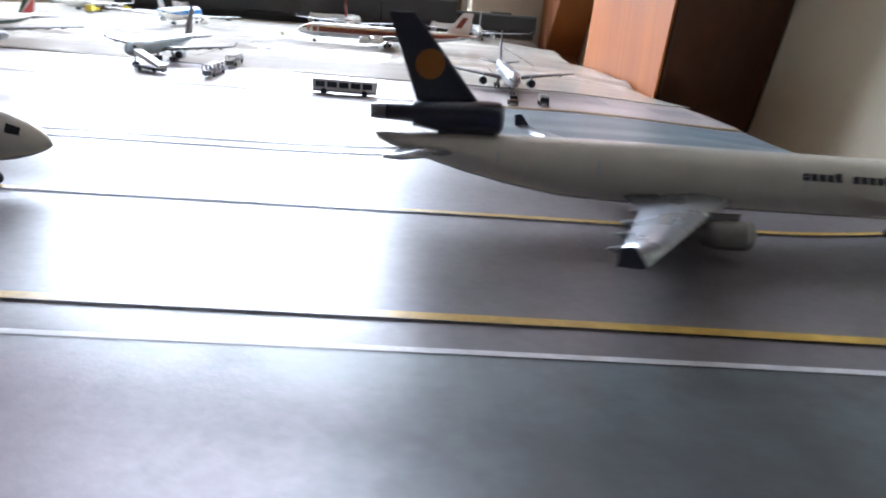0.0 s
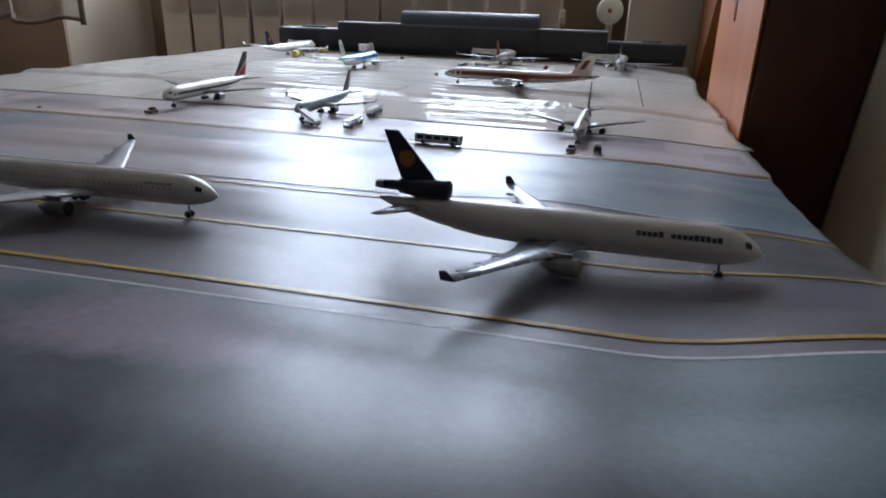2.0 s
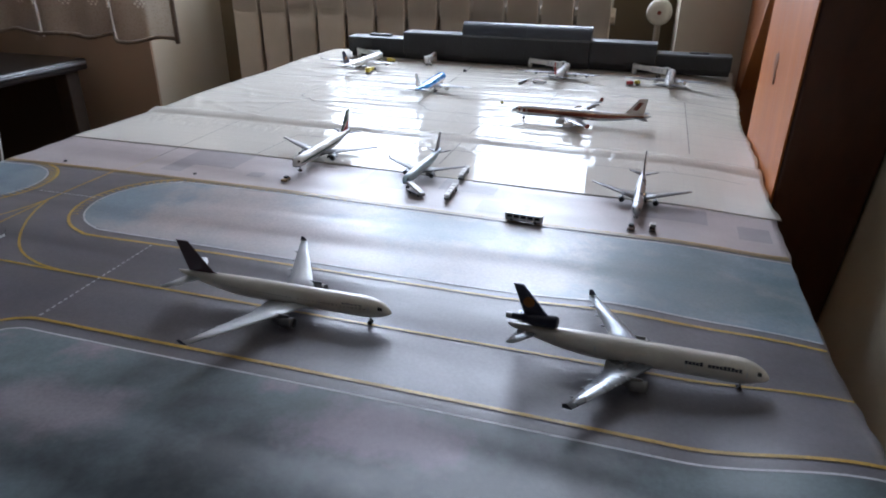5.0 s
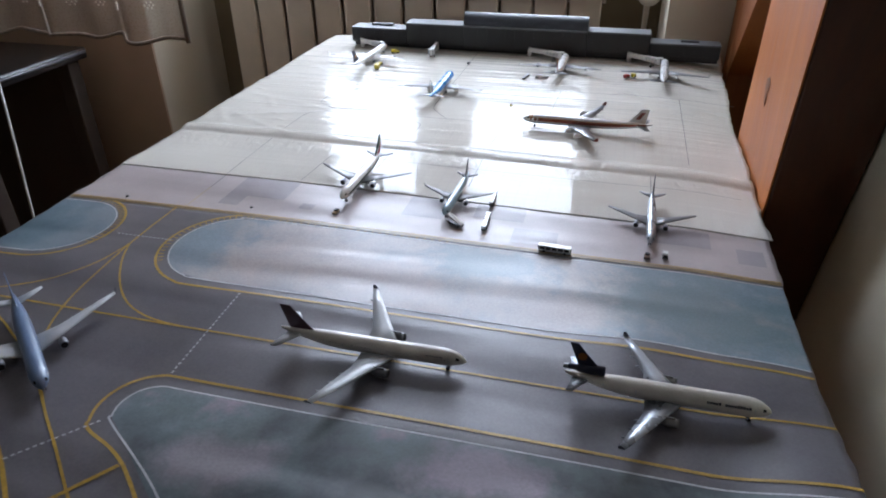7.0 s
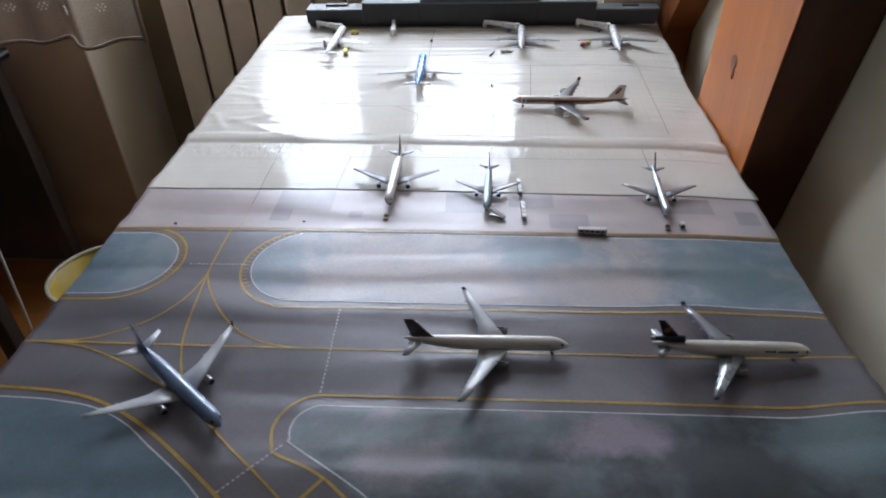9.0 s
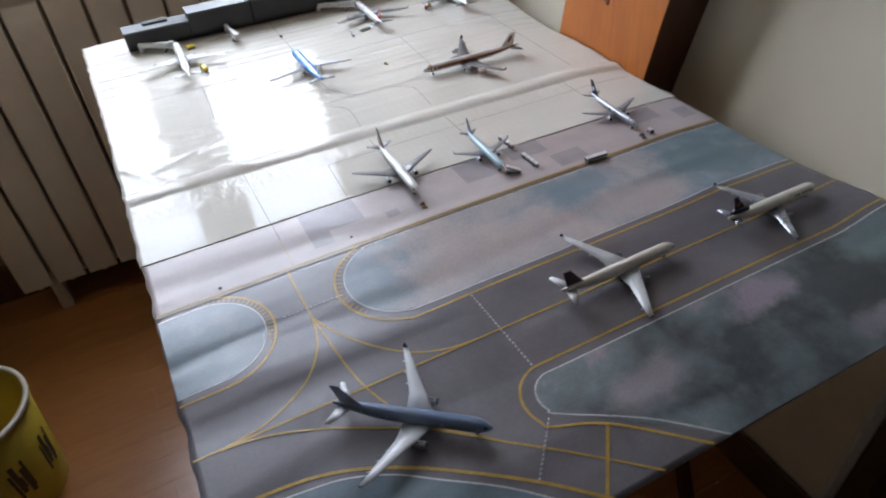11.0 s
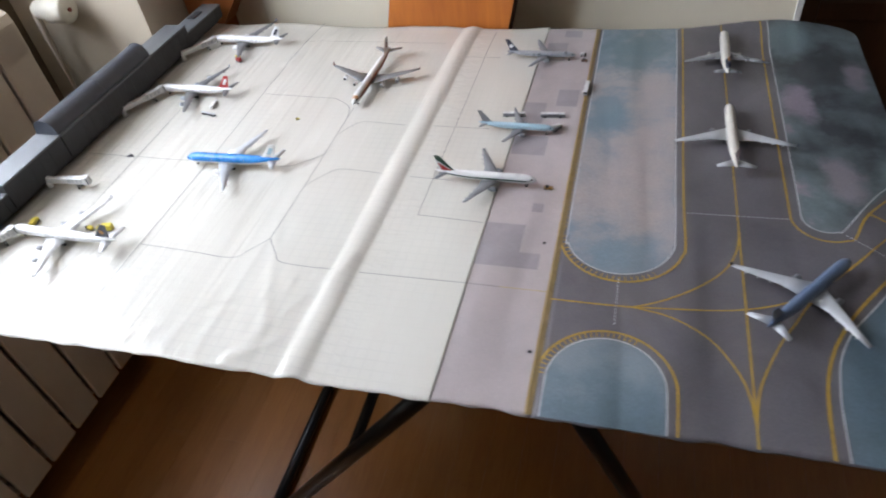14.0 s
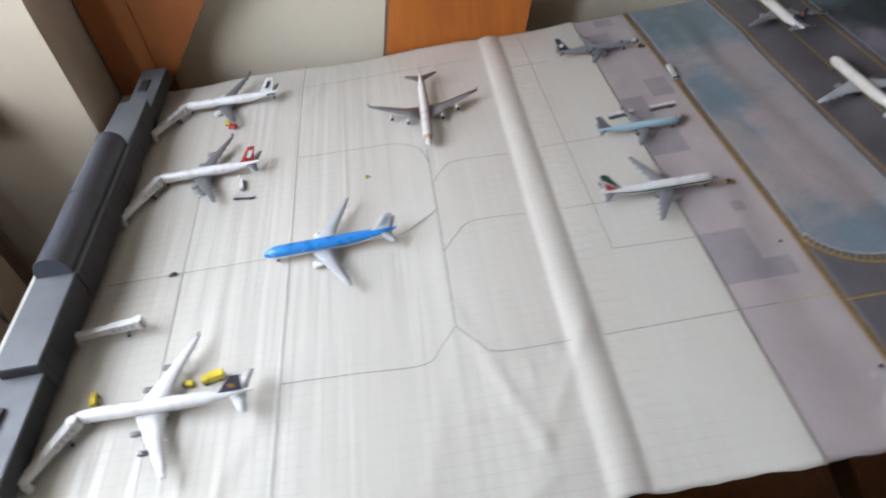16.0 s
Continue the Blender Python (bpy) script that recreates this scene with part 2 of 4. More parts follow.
def plaster(name, color, vary=0.06):
    m, nt, p = nodes_of(name)
    f = noise_fac(nt, 2.5, 5.0)
    base = ramp(nt, f, [(0.3, tuple(c * (1 - vary) for c in color)), (0.7, tuple(min(1, c * (1 + vary)) for c in color))])
    nt.links.new(base, p.inputs["Base Color"])
    p.inputs["Roughness"].default_value = 0.85
    bump(nt, p, noise_fac(nt, 120.0, 4.0), 0.25, 0.002)
    return m


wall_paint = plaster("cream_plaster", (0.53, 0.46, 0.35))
# plaster darkened to carry the shade inside the niche
shaded_niche_paint = plaster("shaded_niche_plaster", (0.17, 0.125, 0.070), 0.12)
# browner plaster that paints in the shade of the backlit wall face
brown_paint = plaster("shade_brown_plaster", (0.38, 0.255, 0.17), 0.12)
white_wall = plaster("pale_plaster", (0.80, 0.735, 0.575))
ceiling_paint = plaster("white_ceiling", (0.54, 0.52, 0.48))
# tan kept dark so the added closing walls bounce little light
low_bounce_paint = plaster("low_bounce_plaster", (0.25, 0.215, 0.175))
enamel = plain("cream_enamel", (0.60, 0.52, 0.42), 0.35, coat=0.3, scale=8.0)
valve_white = plain("valve_plastic", (0.66, 0.62, 0.52), 0.4)
sash_paint = plain("white_sash_paint", (0.30, 0.26, 0.22), 0.45, scale=10.0)
bucket_yellow = plain("bucket_yellow", (0.50, 0.36, 0.035), 0.45, vary=0.15, scale=12.0)
bucket_rim = plain("bucket_rim", (0.60, 0.55, 0.42), 0.4)
bucket_print = plain("bucket_print", (0.06, 0.05, 0.03), 0.5)

glass, nt, p = nodes_of("window_glass")
p.inputs["Transmission Weight"].default_value, p.inputs["Roughness"].default_value = 1.0, 0.0
p.inputs["Base Color"].default_value = (0.97, 0.99, 0.98, 1)

lace, nt, p = nodes_of("lace_cloth")
tc = nt.nodes.new("ShaderNodeNewGeometry")
vor = nt.nodes.new("ShaderNodeTexVoronoi")
vor.inputs["Scale"].default_value = 260.0
nt.links.new(tc.outputs["Position"], vor.inputs["Vector"])
nt.links.new(ramp(nt, vor.outputs["Distance"], [(0.2, (0.66, 0.57, 0.48)), (0.5, (0.76, 0.68, 0.59))]), p.inputs["Base Color"])
p.inputs["Roughness"].default_value, p.inputs["Alpha"].default_value = 0.9, 0.62
p.inputs["Sheen Weight"].default_value = 0.2
lace_hem = plain("lace_hem", (0.30, 0.24, 0.19), 0.9, vary=0.2, scale=200.0)
lace_eyelet = plain("lace_embroidery", (0.80, 0.77, 0.70), 0.9)


# ---------------------------------------------------------------- mesh helpers
def finish(bm, name, materials, parent=None, smooth=False):
    me = bpy.data.meshes.new(name)
    bmesh.ops.recalc_face_normals(bm, faces=bm.faces)
    bm.to_mesh(me)
    bm.free()
    for m in materials if isinstance(materials, (list, tuple)) else [materials]:
        me.materials.append(m)
    if smooth:
        for poly in me.polygons:
            poly.use_smooth = True
    ob = new(name, me)
    if parent is not None:
        ob.parent = parent
    return ob


def part(name, bm, material, parent, label="", smooth=False):
    ob = finish(bm, name, material, parent, smooth)
    return tagged(ob, label) if label else ob


def thing(name, at, heading, label, category, group=""):
    ob = new(name)
    ob.empty_display_size = 0.02
    ob.matrix_world = pose(*at, 0, 0, heading)
    return tagged(ob, label, category, group)


def add_box(bm, lo, hi, bevel=0.0, mat=0):
    lo, hi = Vector(lo), Vector(hi)
    r = bmesh.ops.create_cube(bm, size=1.0)
    vs = r["verts"]
    for v in vs:
        v.co = Vector([lo[i] + (v.co[i] + 0.5) * (hi[i] - lo[i]) for i in range(3)])
    fs = {f for v in vs for f in v.link_faces}
    for f in fs:
        f.material_index = mat
    if bevel:
        es = {e for v in vs for e in v.link_edges}
        bmesh.ops.bevel(bm, geom=list(es), offset=bevel, segments=2, affect="EDGES", profile=0.5)
    return bm


def box(lo, hi, bevel=0.0):
    return add_box(bmesh.new(), lo, hi, bevel)


def loft(rings, closed_ends=True, bm=None, mat=0):
    """Skin over rings of equal count."""
    bm = bm or bmesh.new()
    vs = [[bm.verts.new(p) for p in ring] for ring in rings]
    n = len(rings[0])
    for a, b in zip(vs, vs[1:]):
        for i in range(n):
            f = bm.faces.new((a[i], a[(i + 1) % n], b[(i + 1) % n], b[i]))
            f.material_index = mat
    if closed_ends:
        bm.faces.new(vs[0]).material_index = mat
        bm.faces.new(vs[-1][::-1]).material_index = mat
    return bm


def ring(center, radius, axis="x", n=14, ry=None):
    c = Vector(center)
    out = []
    for i in range(n):
        a = 2 * math.pi * i / n
        u, v = radius * math.cos(a), (ry or radius) * math.sin(a)
        out.append(c + {"x": Vector((0, u, v)), "y": Vector((u, 0, v)), "z": Vector((u, v, 0))}[axis])
    return out


def tube(points, radius, n=8, bm=None):
    """A round bar along points."""
    bm = bm or bmesh.new()
    pts = [Vector(p) for p in points]
    rings = []
    for i, p in enumerate(pts):
        d = (pts[min(i + 1, len(pts) - 1)] - pts[max(i - 1, 0)]).normalized()
        q = d.to_track_quat("Z", "Y")
        rings.append([p + q @ Vector((radius * math.cos(2 * math.pi * k / n), radius * math.sin(2 * math.pi * k / n), 0)) for k in range(n)])
    return loft(rings, True, bm)


def lathe(profile, axis="x", n=16, center=(0, 0, 0), closed=True):
    """profile: (distance along the axis, radius)."""
    c = Vector(center)
    step = {"x": Vector((1, 0, 0)), "y": Vector((0, 1, 0)), "z": Vector((0, 0, 1))}[axis]
    return loft([ring(c + step * d, max(r, 1e-5), axis, n) for d, r in profile], closed)


def structure(ob, label, category):
    return tagged(ob, label, category, "", "structure")


# ---------------------------------------------------------------- the room
FACE_Y, BACK_Y, RIGHT_X, LEFT_X, REAR_Y, TOP = 0.885, 1.20, 0.557, -1.90, -2.40, 2.60
NICHE0, NICHE1 = -0.88, 0.372

bm = bmesh.new()
add_box(bm, (LEFT_X - 0.1, REAR_Y - 0.1, -0.05), (1.6, BACK_Y + 0.3, -0.004))
structure(finish(bm, "floor", parquet_wood), "varnished orange-brown wooden floor", "floor")
random.seed(3)
floor = bpy.data.objects["floor"]
# parquet strips near the table
plank_meshes = []
for k in range(3):
    me_bm = box((0, 0, -0.004), (0.4198, 0.0698, 0.0), 0.0003)
    me = bpy.data.meshes.new("plank")
    me_bm.to_mesh(me)
    me_bm.free()
    me.materials.append(parquet_wood)
    plank_meshes.append(me)

structure(finish(box((LEFT_X, REAR_Y, TOP), (1.6, BACK_Y + 0.3, TOP + 0.08)), "ceiling", ceiling_paint), "plain white plastered ceiling", "ceiling")

bm = bmesh.new()
add_box(bm, (LEFT_X, FACE_Y + 0.006, 0), (NICHE0, BACK_Y + 0.25, TOP))
structure(finish(bm, "wall_north_left", wall_paint), "added tan wall closing the room, dark to cut bounce beside the radiator niche", "wall")
# thin skin over the cream wall, coloured for its unlit front
structure(finish(box((LEFT_X, FACE_Y, 0), (NICHE0 - 0.001, FACE_Y + 0.0058, TOP)), "wall_shade_skin", brown_paint), "wall face beside the niche, browned to carry its shade", "wall")
bm = bmesh.new()
add_box(bm, (NICHE1, FACE_Y, 0), (RIGHT_X + 0.1, BACK_Y + 0.25, TOP))
structure(finish(bm, "wall_north_right", wall_paint), "cream plastered pier beside the radiator niche", "wall")
W0, W1, WZ0, WZ1 = -0.64, 0.27, 0.93, 2.10
# back wall gets no direct window light; its colour holds that shade
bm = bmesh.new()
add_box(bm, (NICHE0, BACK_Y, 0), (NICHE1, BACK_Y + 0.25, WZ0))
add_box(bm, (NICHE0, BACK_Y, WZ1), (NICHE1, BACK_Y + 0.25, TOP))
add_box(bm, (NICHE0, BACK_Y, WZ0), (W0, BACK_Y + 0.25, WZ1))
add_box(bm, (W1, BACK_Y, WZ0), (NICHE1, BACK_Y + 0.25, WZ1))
structure(finish(bm, "wall_north", shaded_niche_paint), "plastered niche wall round the window, shade put into its colour", "wall")
# added out of view to stop sky light leaking in past the pier
structure(finish(box((RIGHT_X + 0.1, FACE_Y, 0), (1.6, FACE_Y + 0.1, TOP)), "light_block_wall_north", low_bounce_paint), "added tan wall that keeps stray sky light out", "wall")
# unseen closing walls, darker than the cream ones to lower the bounce
structure(finish(box((LEFT_X - 0.1, REAR_Y, 0), (LEFT_X, BACK_Y + 0.25, TOP)), "wall_west", low_bounce_paint), "added tan wall closing the room, dark to cut bounce", "wall")
structure(finish(box((LEFT_X - 0.1, REAR_Y - 0.1, 0), (1.6, REAR_Y, TOP)), "wall_south", low_bounce_paint), "added tan wall closing the room, dark to cut bounce", "wall")
structure(finish(box((RIGHT_X, -0.333, 0), (RIGHT_X + 0.1, FACE_Y - 0.001, TOP)), "wall_east", white_wall), "pale plastered wall beside the table", "wall")
structure(finish(box((RIGHT_X - 0.004, -0.343, 0), (RIGHT_X + 0.1, -0.3335, TOP)), "trim", plain("white_corner_bead", (0.74, 0.72, 0.66), 0.5)), "white edge bead on the wall end", "trim")
structure(finish(box((RIGHT_X - 0.014, -0.347, 0), (RIGHT_X - 0.0045, 0.165, 0.095), 0.003), "baseboard", door_wood), "dark brown wooden baseboard on the pale wall", "baseboard")
structure(finish(box((1.5, REAR_Y, 0), (1.6, BACK_Y, TOP)), "wall_far_east", low_bounce_paint), "added tan wall closing the room, dark to cut bounce", "wall")

# door of dark wood with a grey panel, past the wall's end
door = structure(finish(box((0.597, -0.381, 0), (0.70, -0.345, 2.15), 0.004), "door_1", door_wood), "dark brown wooden door frame and door with a grey pane", "door")
part("door_leaf", box((0.72, -1.35, 0.02), (0.76, -0.388, 0.642), 0.003), door_wood, door)
part("door_rail", box((0.708, -1.35, 0.645), (0.77, -0.388, 0.690), 0.006), door_wood, door)
part("door_pane", box((0.735, -1.35, 0.692), (0.745, -0.388, 2.0)), plain("grey_pane", (0.20, 0.20, 0.21), 0.3), door, "dull grey door pane")
structure(finish(box((0.80, REAR_Y, 0), (0.90, -1.352, TOP)), "wall_passage", low_bounce_paint), "added tan wall closing the room, dark to cut bounce", "wall")

structure(finish(box((NICHE0 + 0.002, BACK_Y - 0.018, 0.0), (NICHE1 - 0.002, BACK_Y - 0.001, 0.11), 0.003), "baseboard", door_wood), "dark brown wooden baseboard under the window", "baseboard")

# window with two sashes over the radiator
win = structure(finish(box((W0 - 0.02, BACK_Y - 0.02, WZ0 - 0.03), (W1 + 0.02, BACK_Y + 0.22, WZ0), 0.005), "window_1", sash_paint), "two-sash window over the radiator, daylight behind it", "window")
for i, (a, b) in enumerate(((-0.575, -0.275), (-0.115, 0.205))):
    fr = bmesh.new()
    lo, hi = (W0, -0.197) if i == 0 else (-0.193, W1)
    add_box(fr, (lo, BACK_Y + 0.005, WZ0), (a, BACK_Y + 0.05, WZ1), 0.004)
    add_box(fr, (b, BACK_Y + 0.005, WZ0), (hi, BACK_Y + 0.05, WZ1), 0.004)
    add_box(fr, (a, BACK_Y + 0.005, WZ0), (b, BACK_Y + 0.05, WZ0 + 0.03), 0.004)
    add_box(fr, (a, BACK_Y + 0.005, WZ1 - 0.05), (b, BACK_Y + 0.05, WZ1), 0.004)
    sash = part("window_frame", fr, sash_paint, win)
    pane = part("pane", box((a - 0.004, BACK_Y + 0.026, WZ0 + 0.026), (b + 0.004, BACK_Y + 0.030, WZ1 - 0.046)), glass, sash)
    pane.visible_shadow = False

# radiator of cast sections
rad = thing("radiator", (-0.74, 1.05, 0.0), 0, "cream enamelled sectional radiator under the window", "radiator")
sec = bmesh.new()
add_box(sec, (0.002, 0.0, 0.10), (0.0755, 0.012, 0.865), 0.004)
add_box(sec, (0.034, 0.012, 0.09), (0.044, 0.085, 0.86))
add_box(sec, (0.006, 0.074, 0.10), (0.072, 0.085, 0.86), 0.003)
sec_ob = part("section", sec, enamel, rad)
top = bmesh.new()
prof = [(0.0, 0.862), (0.004, 0.878), (0.020, 0.889), (0.06, 0.889), (0.082, 0.878), (0.085, 0.862), (0.085, 0.80), (0.0, 0.80)]
loft([[Vector((x, y, z)) for y, z in prof] for x in (0.003, 0.0745)], True, top)
cap_ob = part("section_cap", top, enamel, sec_ob)
for k in range(1, 12):
    for src, dad in ((sec_ob, rad),):
        o = src.copy()
        scene.collection.objects.link(o)
        o.location = (0.0815 * k, 0, 0)
        c = cap_ob.copy()
        scene.collection.objects.link(c)
        c.parent = o
part("lower_header", tube([(0.0, 0.04, 0.115), (0.98, 0.04, 0.115)], 0.018), enamel, rad)
part("upper_header", tube([(0.0, 0.04, 0.82), (0.98, 0.04, 0.82)], 0.018), enamel, rad)
for fx in (0.06, 0.92):
    part("foot", box((fx, 0.02, 0.0), (fx + 0.03, 0.07, 0.11), 0.003), enamel, rad)
valve = part("valve", lathe([(-0.025, 0.012), (-0.024, 0.024), (-0.018, 0.027), (0.022, 0.026), (0.026, 0.020), (0.050, 0.018), (0.058, 0.012)], "y", 20, (1.075, -0.005, 0.838)), valve_white, rad, "white round radiator valve knob", True)
part("valve_pipe", tube([(1.075, 0.06, 0.30), (1.075, 0.06, 0.79), (1.075, 0.058, 0.825), (1.075, 0.035, 0.838)], 0.007), enamel, rad)
part("valve_cap", lathe([(0, 0.0045), (0.003, 0.004)], "y", 12, (1.075, -0.0330, 0.838)), plain("red_brown_cap", (0.22, 0.05, 0.03), 0.5), valve)

# leaning pine plank in front of the wall
def leaning(name, y0, y1, x0, x1, slope, z0, z1, material, bevel):
    bm = bmesh.new()
    zr = 0.75
    rings_ = []
    for z in (z0, z1):
        s = slope * (z - zr)
        q = -0.038 * (z - zr)
        rings_.append([Vector((x0 + q, y0 + s, z)), Vector((x1 + (q if x1 - x0 < 0.01 else 0.0), y0 + s, z)), Vector((x1 + (q if x1 - x0 < 0.01 else 0.0), y1 + s, z)), Vector((x0 + q, y1 + s, z))])
    loft(rings_, True, bm)
    bmesh.ops.bevel(bm, geom=list(bm.edges), offset=bevel, segments=2, affect="EDGES", profile=0.5)
    return finish(bm, name, material)


plank = thing("pine_plank", (0.0, 0.0, 0.0), 0, "thick varnished pine plank with a dark knot beside the table", "plank")
# thin lit pine face; the thick board behind is coloured dark as its unlit side
for nm, x0, x1, material, text in (("face_board", 0.4685, 0.4705, pine, ""), ("shaded_side_board", 0.4710, 0.5555, shaded_side_leg_wood, "side of the pine plank, its shade put into the colour")):
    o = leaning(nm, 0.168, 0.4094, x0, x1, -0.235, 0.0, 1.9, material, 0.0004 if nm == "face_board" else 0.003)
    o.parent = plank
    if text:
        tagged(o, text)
kn = lathe([(0.0, 0.0125), (0.0007, 0.0100), (0.0010, 0.002)], "x", 18, (0, 0, 0))
for v in kn.verts:
    a = math.atan2(v.co.z, v.co.y)
    k = 1 + 0.22 * math.sin(3 * a + 0.7) + 0.12 * math.sin(5 * a)
    v.co = Vector((-v.co.x, v.co.y * k, v.co.z * k * 1.5))
ko = part("knot", kn, knot_wood, plank, "dark oval knot", True)
ko.location = (0.4645, 0.281, 0.856)
brace = thing("pine_brace", (0.497, 0.80, 0.0), 0, "orange pine post with a slanting brace in the corner", "post")
part("post", box((0.0, 0.0005, 0.0), (0.058, 0.080, 1.25), 0.003), brace_wood, brace)
bb = bmesh.new()
loft([[Vector((x, y, z)) for y, z in [(-0.0005, 1.25), (-0.36, 1.25), (-0.36, 1.17), (-0.015, 0.75), (-0.0005, 0.73)]] for x in (0.0, 0.058)], True, bb)
part("brace_board", bb, brace_wood, brace, "dark red-brown slanting board")

# lace curtain and what stands at the other side of the table
cu = thing("lace_curtain", (-0.80, 0.56, 0.0), 0, "white lace curtain with embroidered eyelets and dark hem", "curtain")
def curtain_y(u):
    return 0.018 * math.sin(u * 34) + 0.010 * math.sin(u * 71 + 1)
cb = bmesh.new()
NU, NZ = 90, 24
grid = [[cb.verts.new((-0.35 + 0.60 * i / NU, curtain_y(0.60 * i / NU), 0.80 + (TOP - 0.80) * j / NZ - (0.005 * math.sin(i * 0.35) if j == 0 else 0))) for i in range(NU + 1)] for j in range(NZ + 1)]
for j in range(NZ):
    for i in range(NU):
        cb.faces.new((grid[j][i], grid[j][i + 1], grid[j + 1][i + 1], grid[j + 1][i]))
part("cloth", cb, lace, cu, "", True)
part("hem", tube([(-0.35 + 0.60 * i / 60, curtain_y(0.60 * i / 60), 0.797 - 0.005 * math.sin(i * 0.52)) for i in range(61)], 0.004, 6), lace_hem, cu, "dark stitched hem", True)
part("side_hem", tube([(0.25, curtain_y(0.6), 0.79), (0.25, curtain_y(0.6), 1.4)], 0.005, 6), lace_hem, cu, "", True)
for k in range(9):
    u = 0.06 + 0.06 * k
    eb = bmesh.new()
    for dx, dz in ((0, 0), (0.009, 0), (-0.009, 0), (0.0045, 0.007), (-0.0045, 0.007), (0.0045, -0.007), (-0.0045, -0.007)):
        r = lathe([(-0.001, 0.0019), (0.001, 0.0019)], "y", 8, (-0.35 + u + dx * 0.75, curtain_y(u + dx) - 0.003, 0.862 + dz * 0.75))
        me = bpy.data.meshes.new("tmp")
        r.to_mesh(me)
        r.free()
        eb.from_mesh(me)
        bpy.data.meshes.remove(me)
    part("eyelet_flower", eb, lace_eyelet, cu)

desk = thing("desk", (-1.30, 0.46, 0.0), 0, "dark brown desk with a dull grey edge beyond the table", "desk")
black_gloss = plain("dark_desk_top", (0.022, 0.020, 0.020), 0.30, coat=0.3)
black_matte = plain("dark_brown_board", (0.050, 0.034, 0.024), 0.8)
part("desktop", box((-0.30, -0.05, 0.672), (0.275, 0.36, 0.70), 0.006), black_gloss, desk)
part("desk_edge", tube([(0.277, -0.05, 0.69), (0.277, 0.35, 0.69)], 0.004, 8), dark_belly, desk, "grey metal edge", True)
for sx, sy in ((-0.27, -0.02), (0.22, -0.02), (-0.27, 0.30), (0.22, 0.30)):
    part("leg", box((sx, sy, 0.0), (sx + 0.04, sy + 0.04, 0.672), 0.003), black_matte, desk)
part("back_panel", box((-0.23, 0.31, 0.10), (0.22, 0.33, 0.66), 0.002), black_matte, desk)
cable = tube([(-1.065, 0.555, 0.7035), (-1.030, 0.545, 0.7035), (-1.016, 0.535, 0.690), (-0.990, 0.50, 0.58), (-0.955, 0.45, 0.42), (-0.93, 0.40, 0.20), (-0.92, 0.36, 0.006), (-0.94, 0.26, 0.004)], 0.0030, 8)
tagged(finish(cable, "cable", plain("white_cable", (0.62, 0.60, 0.55), 0.4), None, True), "white electric cable hanging from the dark desk", "cable")

# ---------------------------------------------------------------- table
table = thing("folding_table", (0.06, 0.235, 0.0), 0, "table of raw board on black folding tube legs", "table")
part("tabletop", box((-0.40, -0.62, 0.722), (0.395, 0.625, 0.7415), 0.003), board_wood, table)
for sx in (-0.30, 0.26):
    part("leg", tube([(sx, -0.175, 0.715), (sx, 0.335, 0.008)], 0.0135, 10), black_metal if sx < 0 else shaded_side_leg_wood, table, "", True)
    part("leg", tube([(sx + 0.03, -0.190, 0.715), (sx + 0.03, -0.50, 0.008)], 0.0135, 10), black_metal if sx < 0 else shaded_side_leg_wood, table, "", True)
    part("leg_plate", box((sx - 0.02, -0.24, 0.706), (sx + 0.05, -0.13, 0.7215), 0.002), black_metal, table)
part("crossbar", tube([(-0.30, 0.335, 0.014), (0.26, 0.335, 0.014)], 0.0125, 8), black_metal, table, "", True)
part("crossbar", tube([(-0.30, 0.08, 0.36), (0.26, 0.08, 0.36)], 0.010, 8), black_metal, table, "", True)


def sheet_z(x, y):
    """The sheet lies almost flat; its borders lift and sag."""
    z = 0.0012 * math.sin(9 * x + 2) * math.sin(7 * y + 1)
    right = max(0.0, x - 0.40) / 0.06
    left = max(0.0, -0.29 - x) / 0.06
    z += right * right * (0.002 * math.sin(22 * y + 0.6) - 0.002) + left * left * (0.0008 * math.sin(19 * y) - 0.0008)
    front = max(0.0, -0.33 - y) / 0.07
    z -= front * front * 0.003
    ease = lambda t: min(1.0, max(0.0, t)) ** 2 * (3 - 2 * min(1.0, max(0.0, t)))
    z += 0.0150 * ease((x - 0.37) / 0.085) * math.exp(-((y + 0.30) / 0.10) ** 2)
    z += 0.0045 * math.exp(-((x - 0.33) / 0.05) ** 2 - ((y + 0.125) / 0.028) ** 2)
    z -= 0.004 * ease((x - 0.36) / 0.10) * ease((y + 0.10) / 0.1)
    return SHEET + z


def draped(name, u0, u1, nu, y0, y1, ny, material, lift, x_range=None, edge=0.0, parent=None, extra=None, slant=None):
    bm = bmesh.new()
    rows_ = []
    for j in range(ny + 1):
        y = y0 + (y1 - y0) * j / ny
        a, b = x_range(y) if x_range else (u0, u1)
        row = []
        for i in range(nu + 1):
            x = a + (b - a) * i / nu
            if edge and i in (0, nu):
                x += edge * noise.noise(Vector((x * 3, y * 45, 1.7)))
            if slant:
                yy = y + slant(x) * max(0.0, 1 - (y - y0) / 0.10)
                row.append(bm.verts.new((x, yy, sheet_z(x, yy) + lift + (extra(x, yy) if extra else 0.0))))
                continue
            row.append(bm.verts.new((x, y, sheet_z(x, y) + lift + (extra(x, y) if extra else 0.0))))
        rows_.append(row)
    for a, b in zip(rows_, rows_[1:]):
        for i in range(nu):
            bm.faces.new((a[i], a[i + 1], b[i + 1], b[i]))
    return finish(bm, name, material, parent, True)


SX0, SX1, SY0, SY1 = -0.355, 0.462, -0.408, 0.873


def mat_range(y):
    a, b = SX0, SX1
    c = 0.035
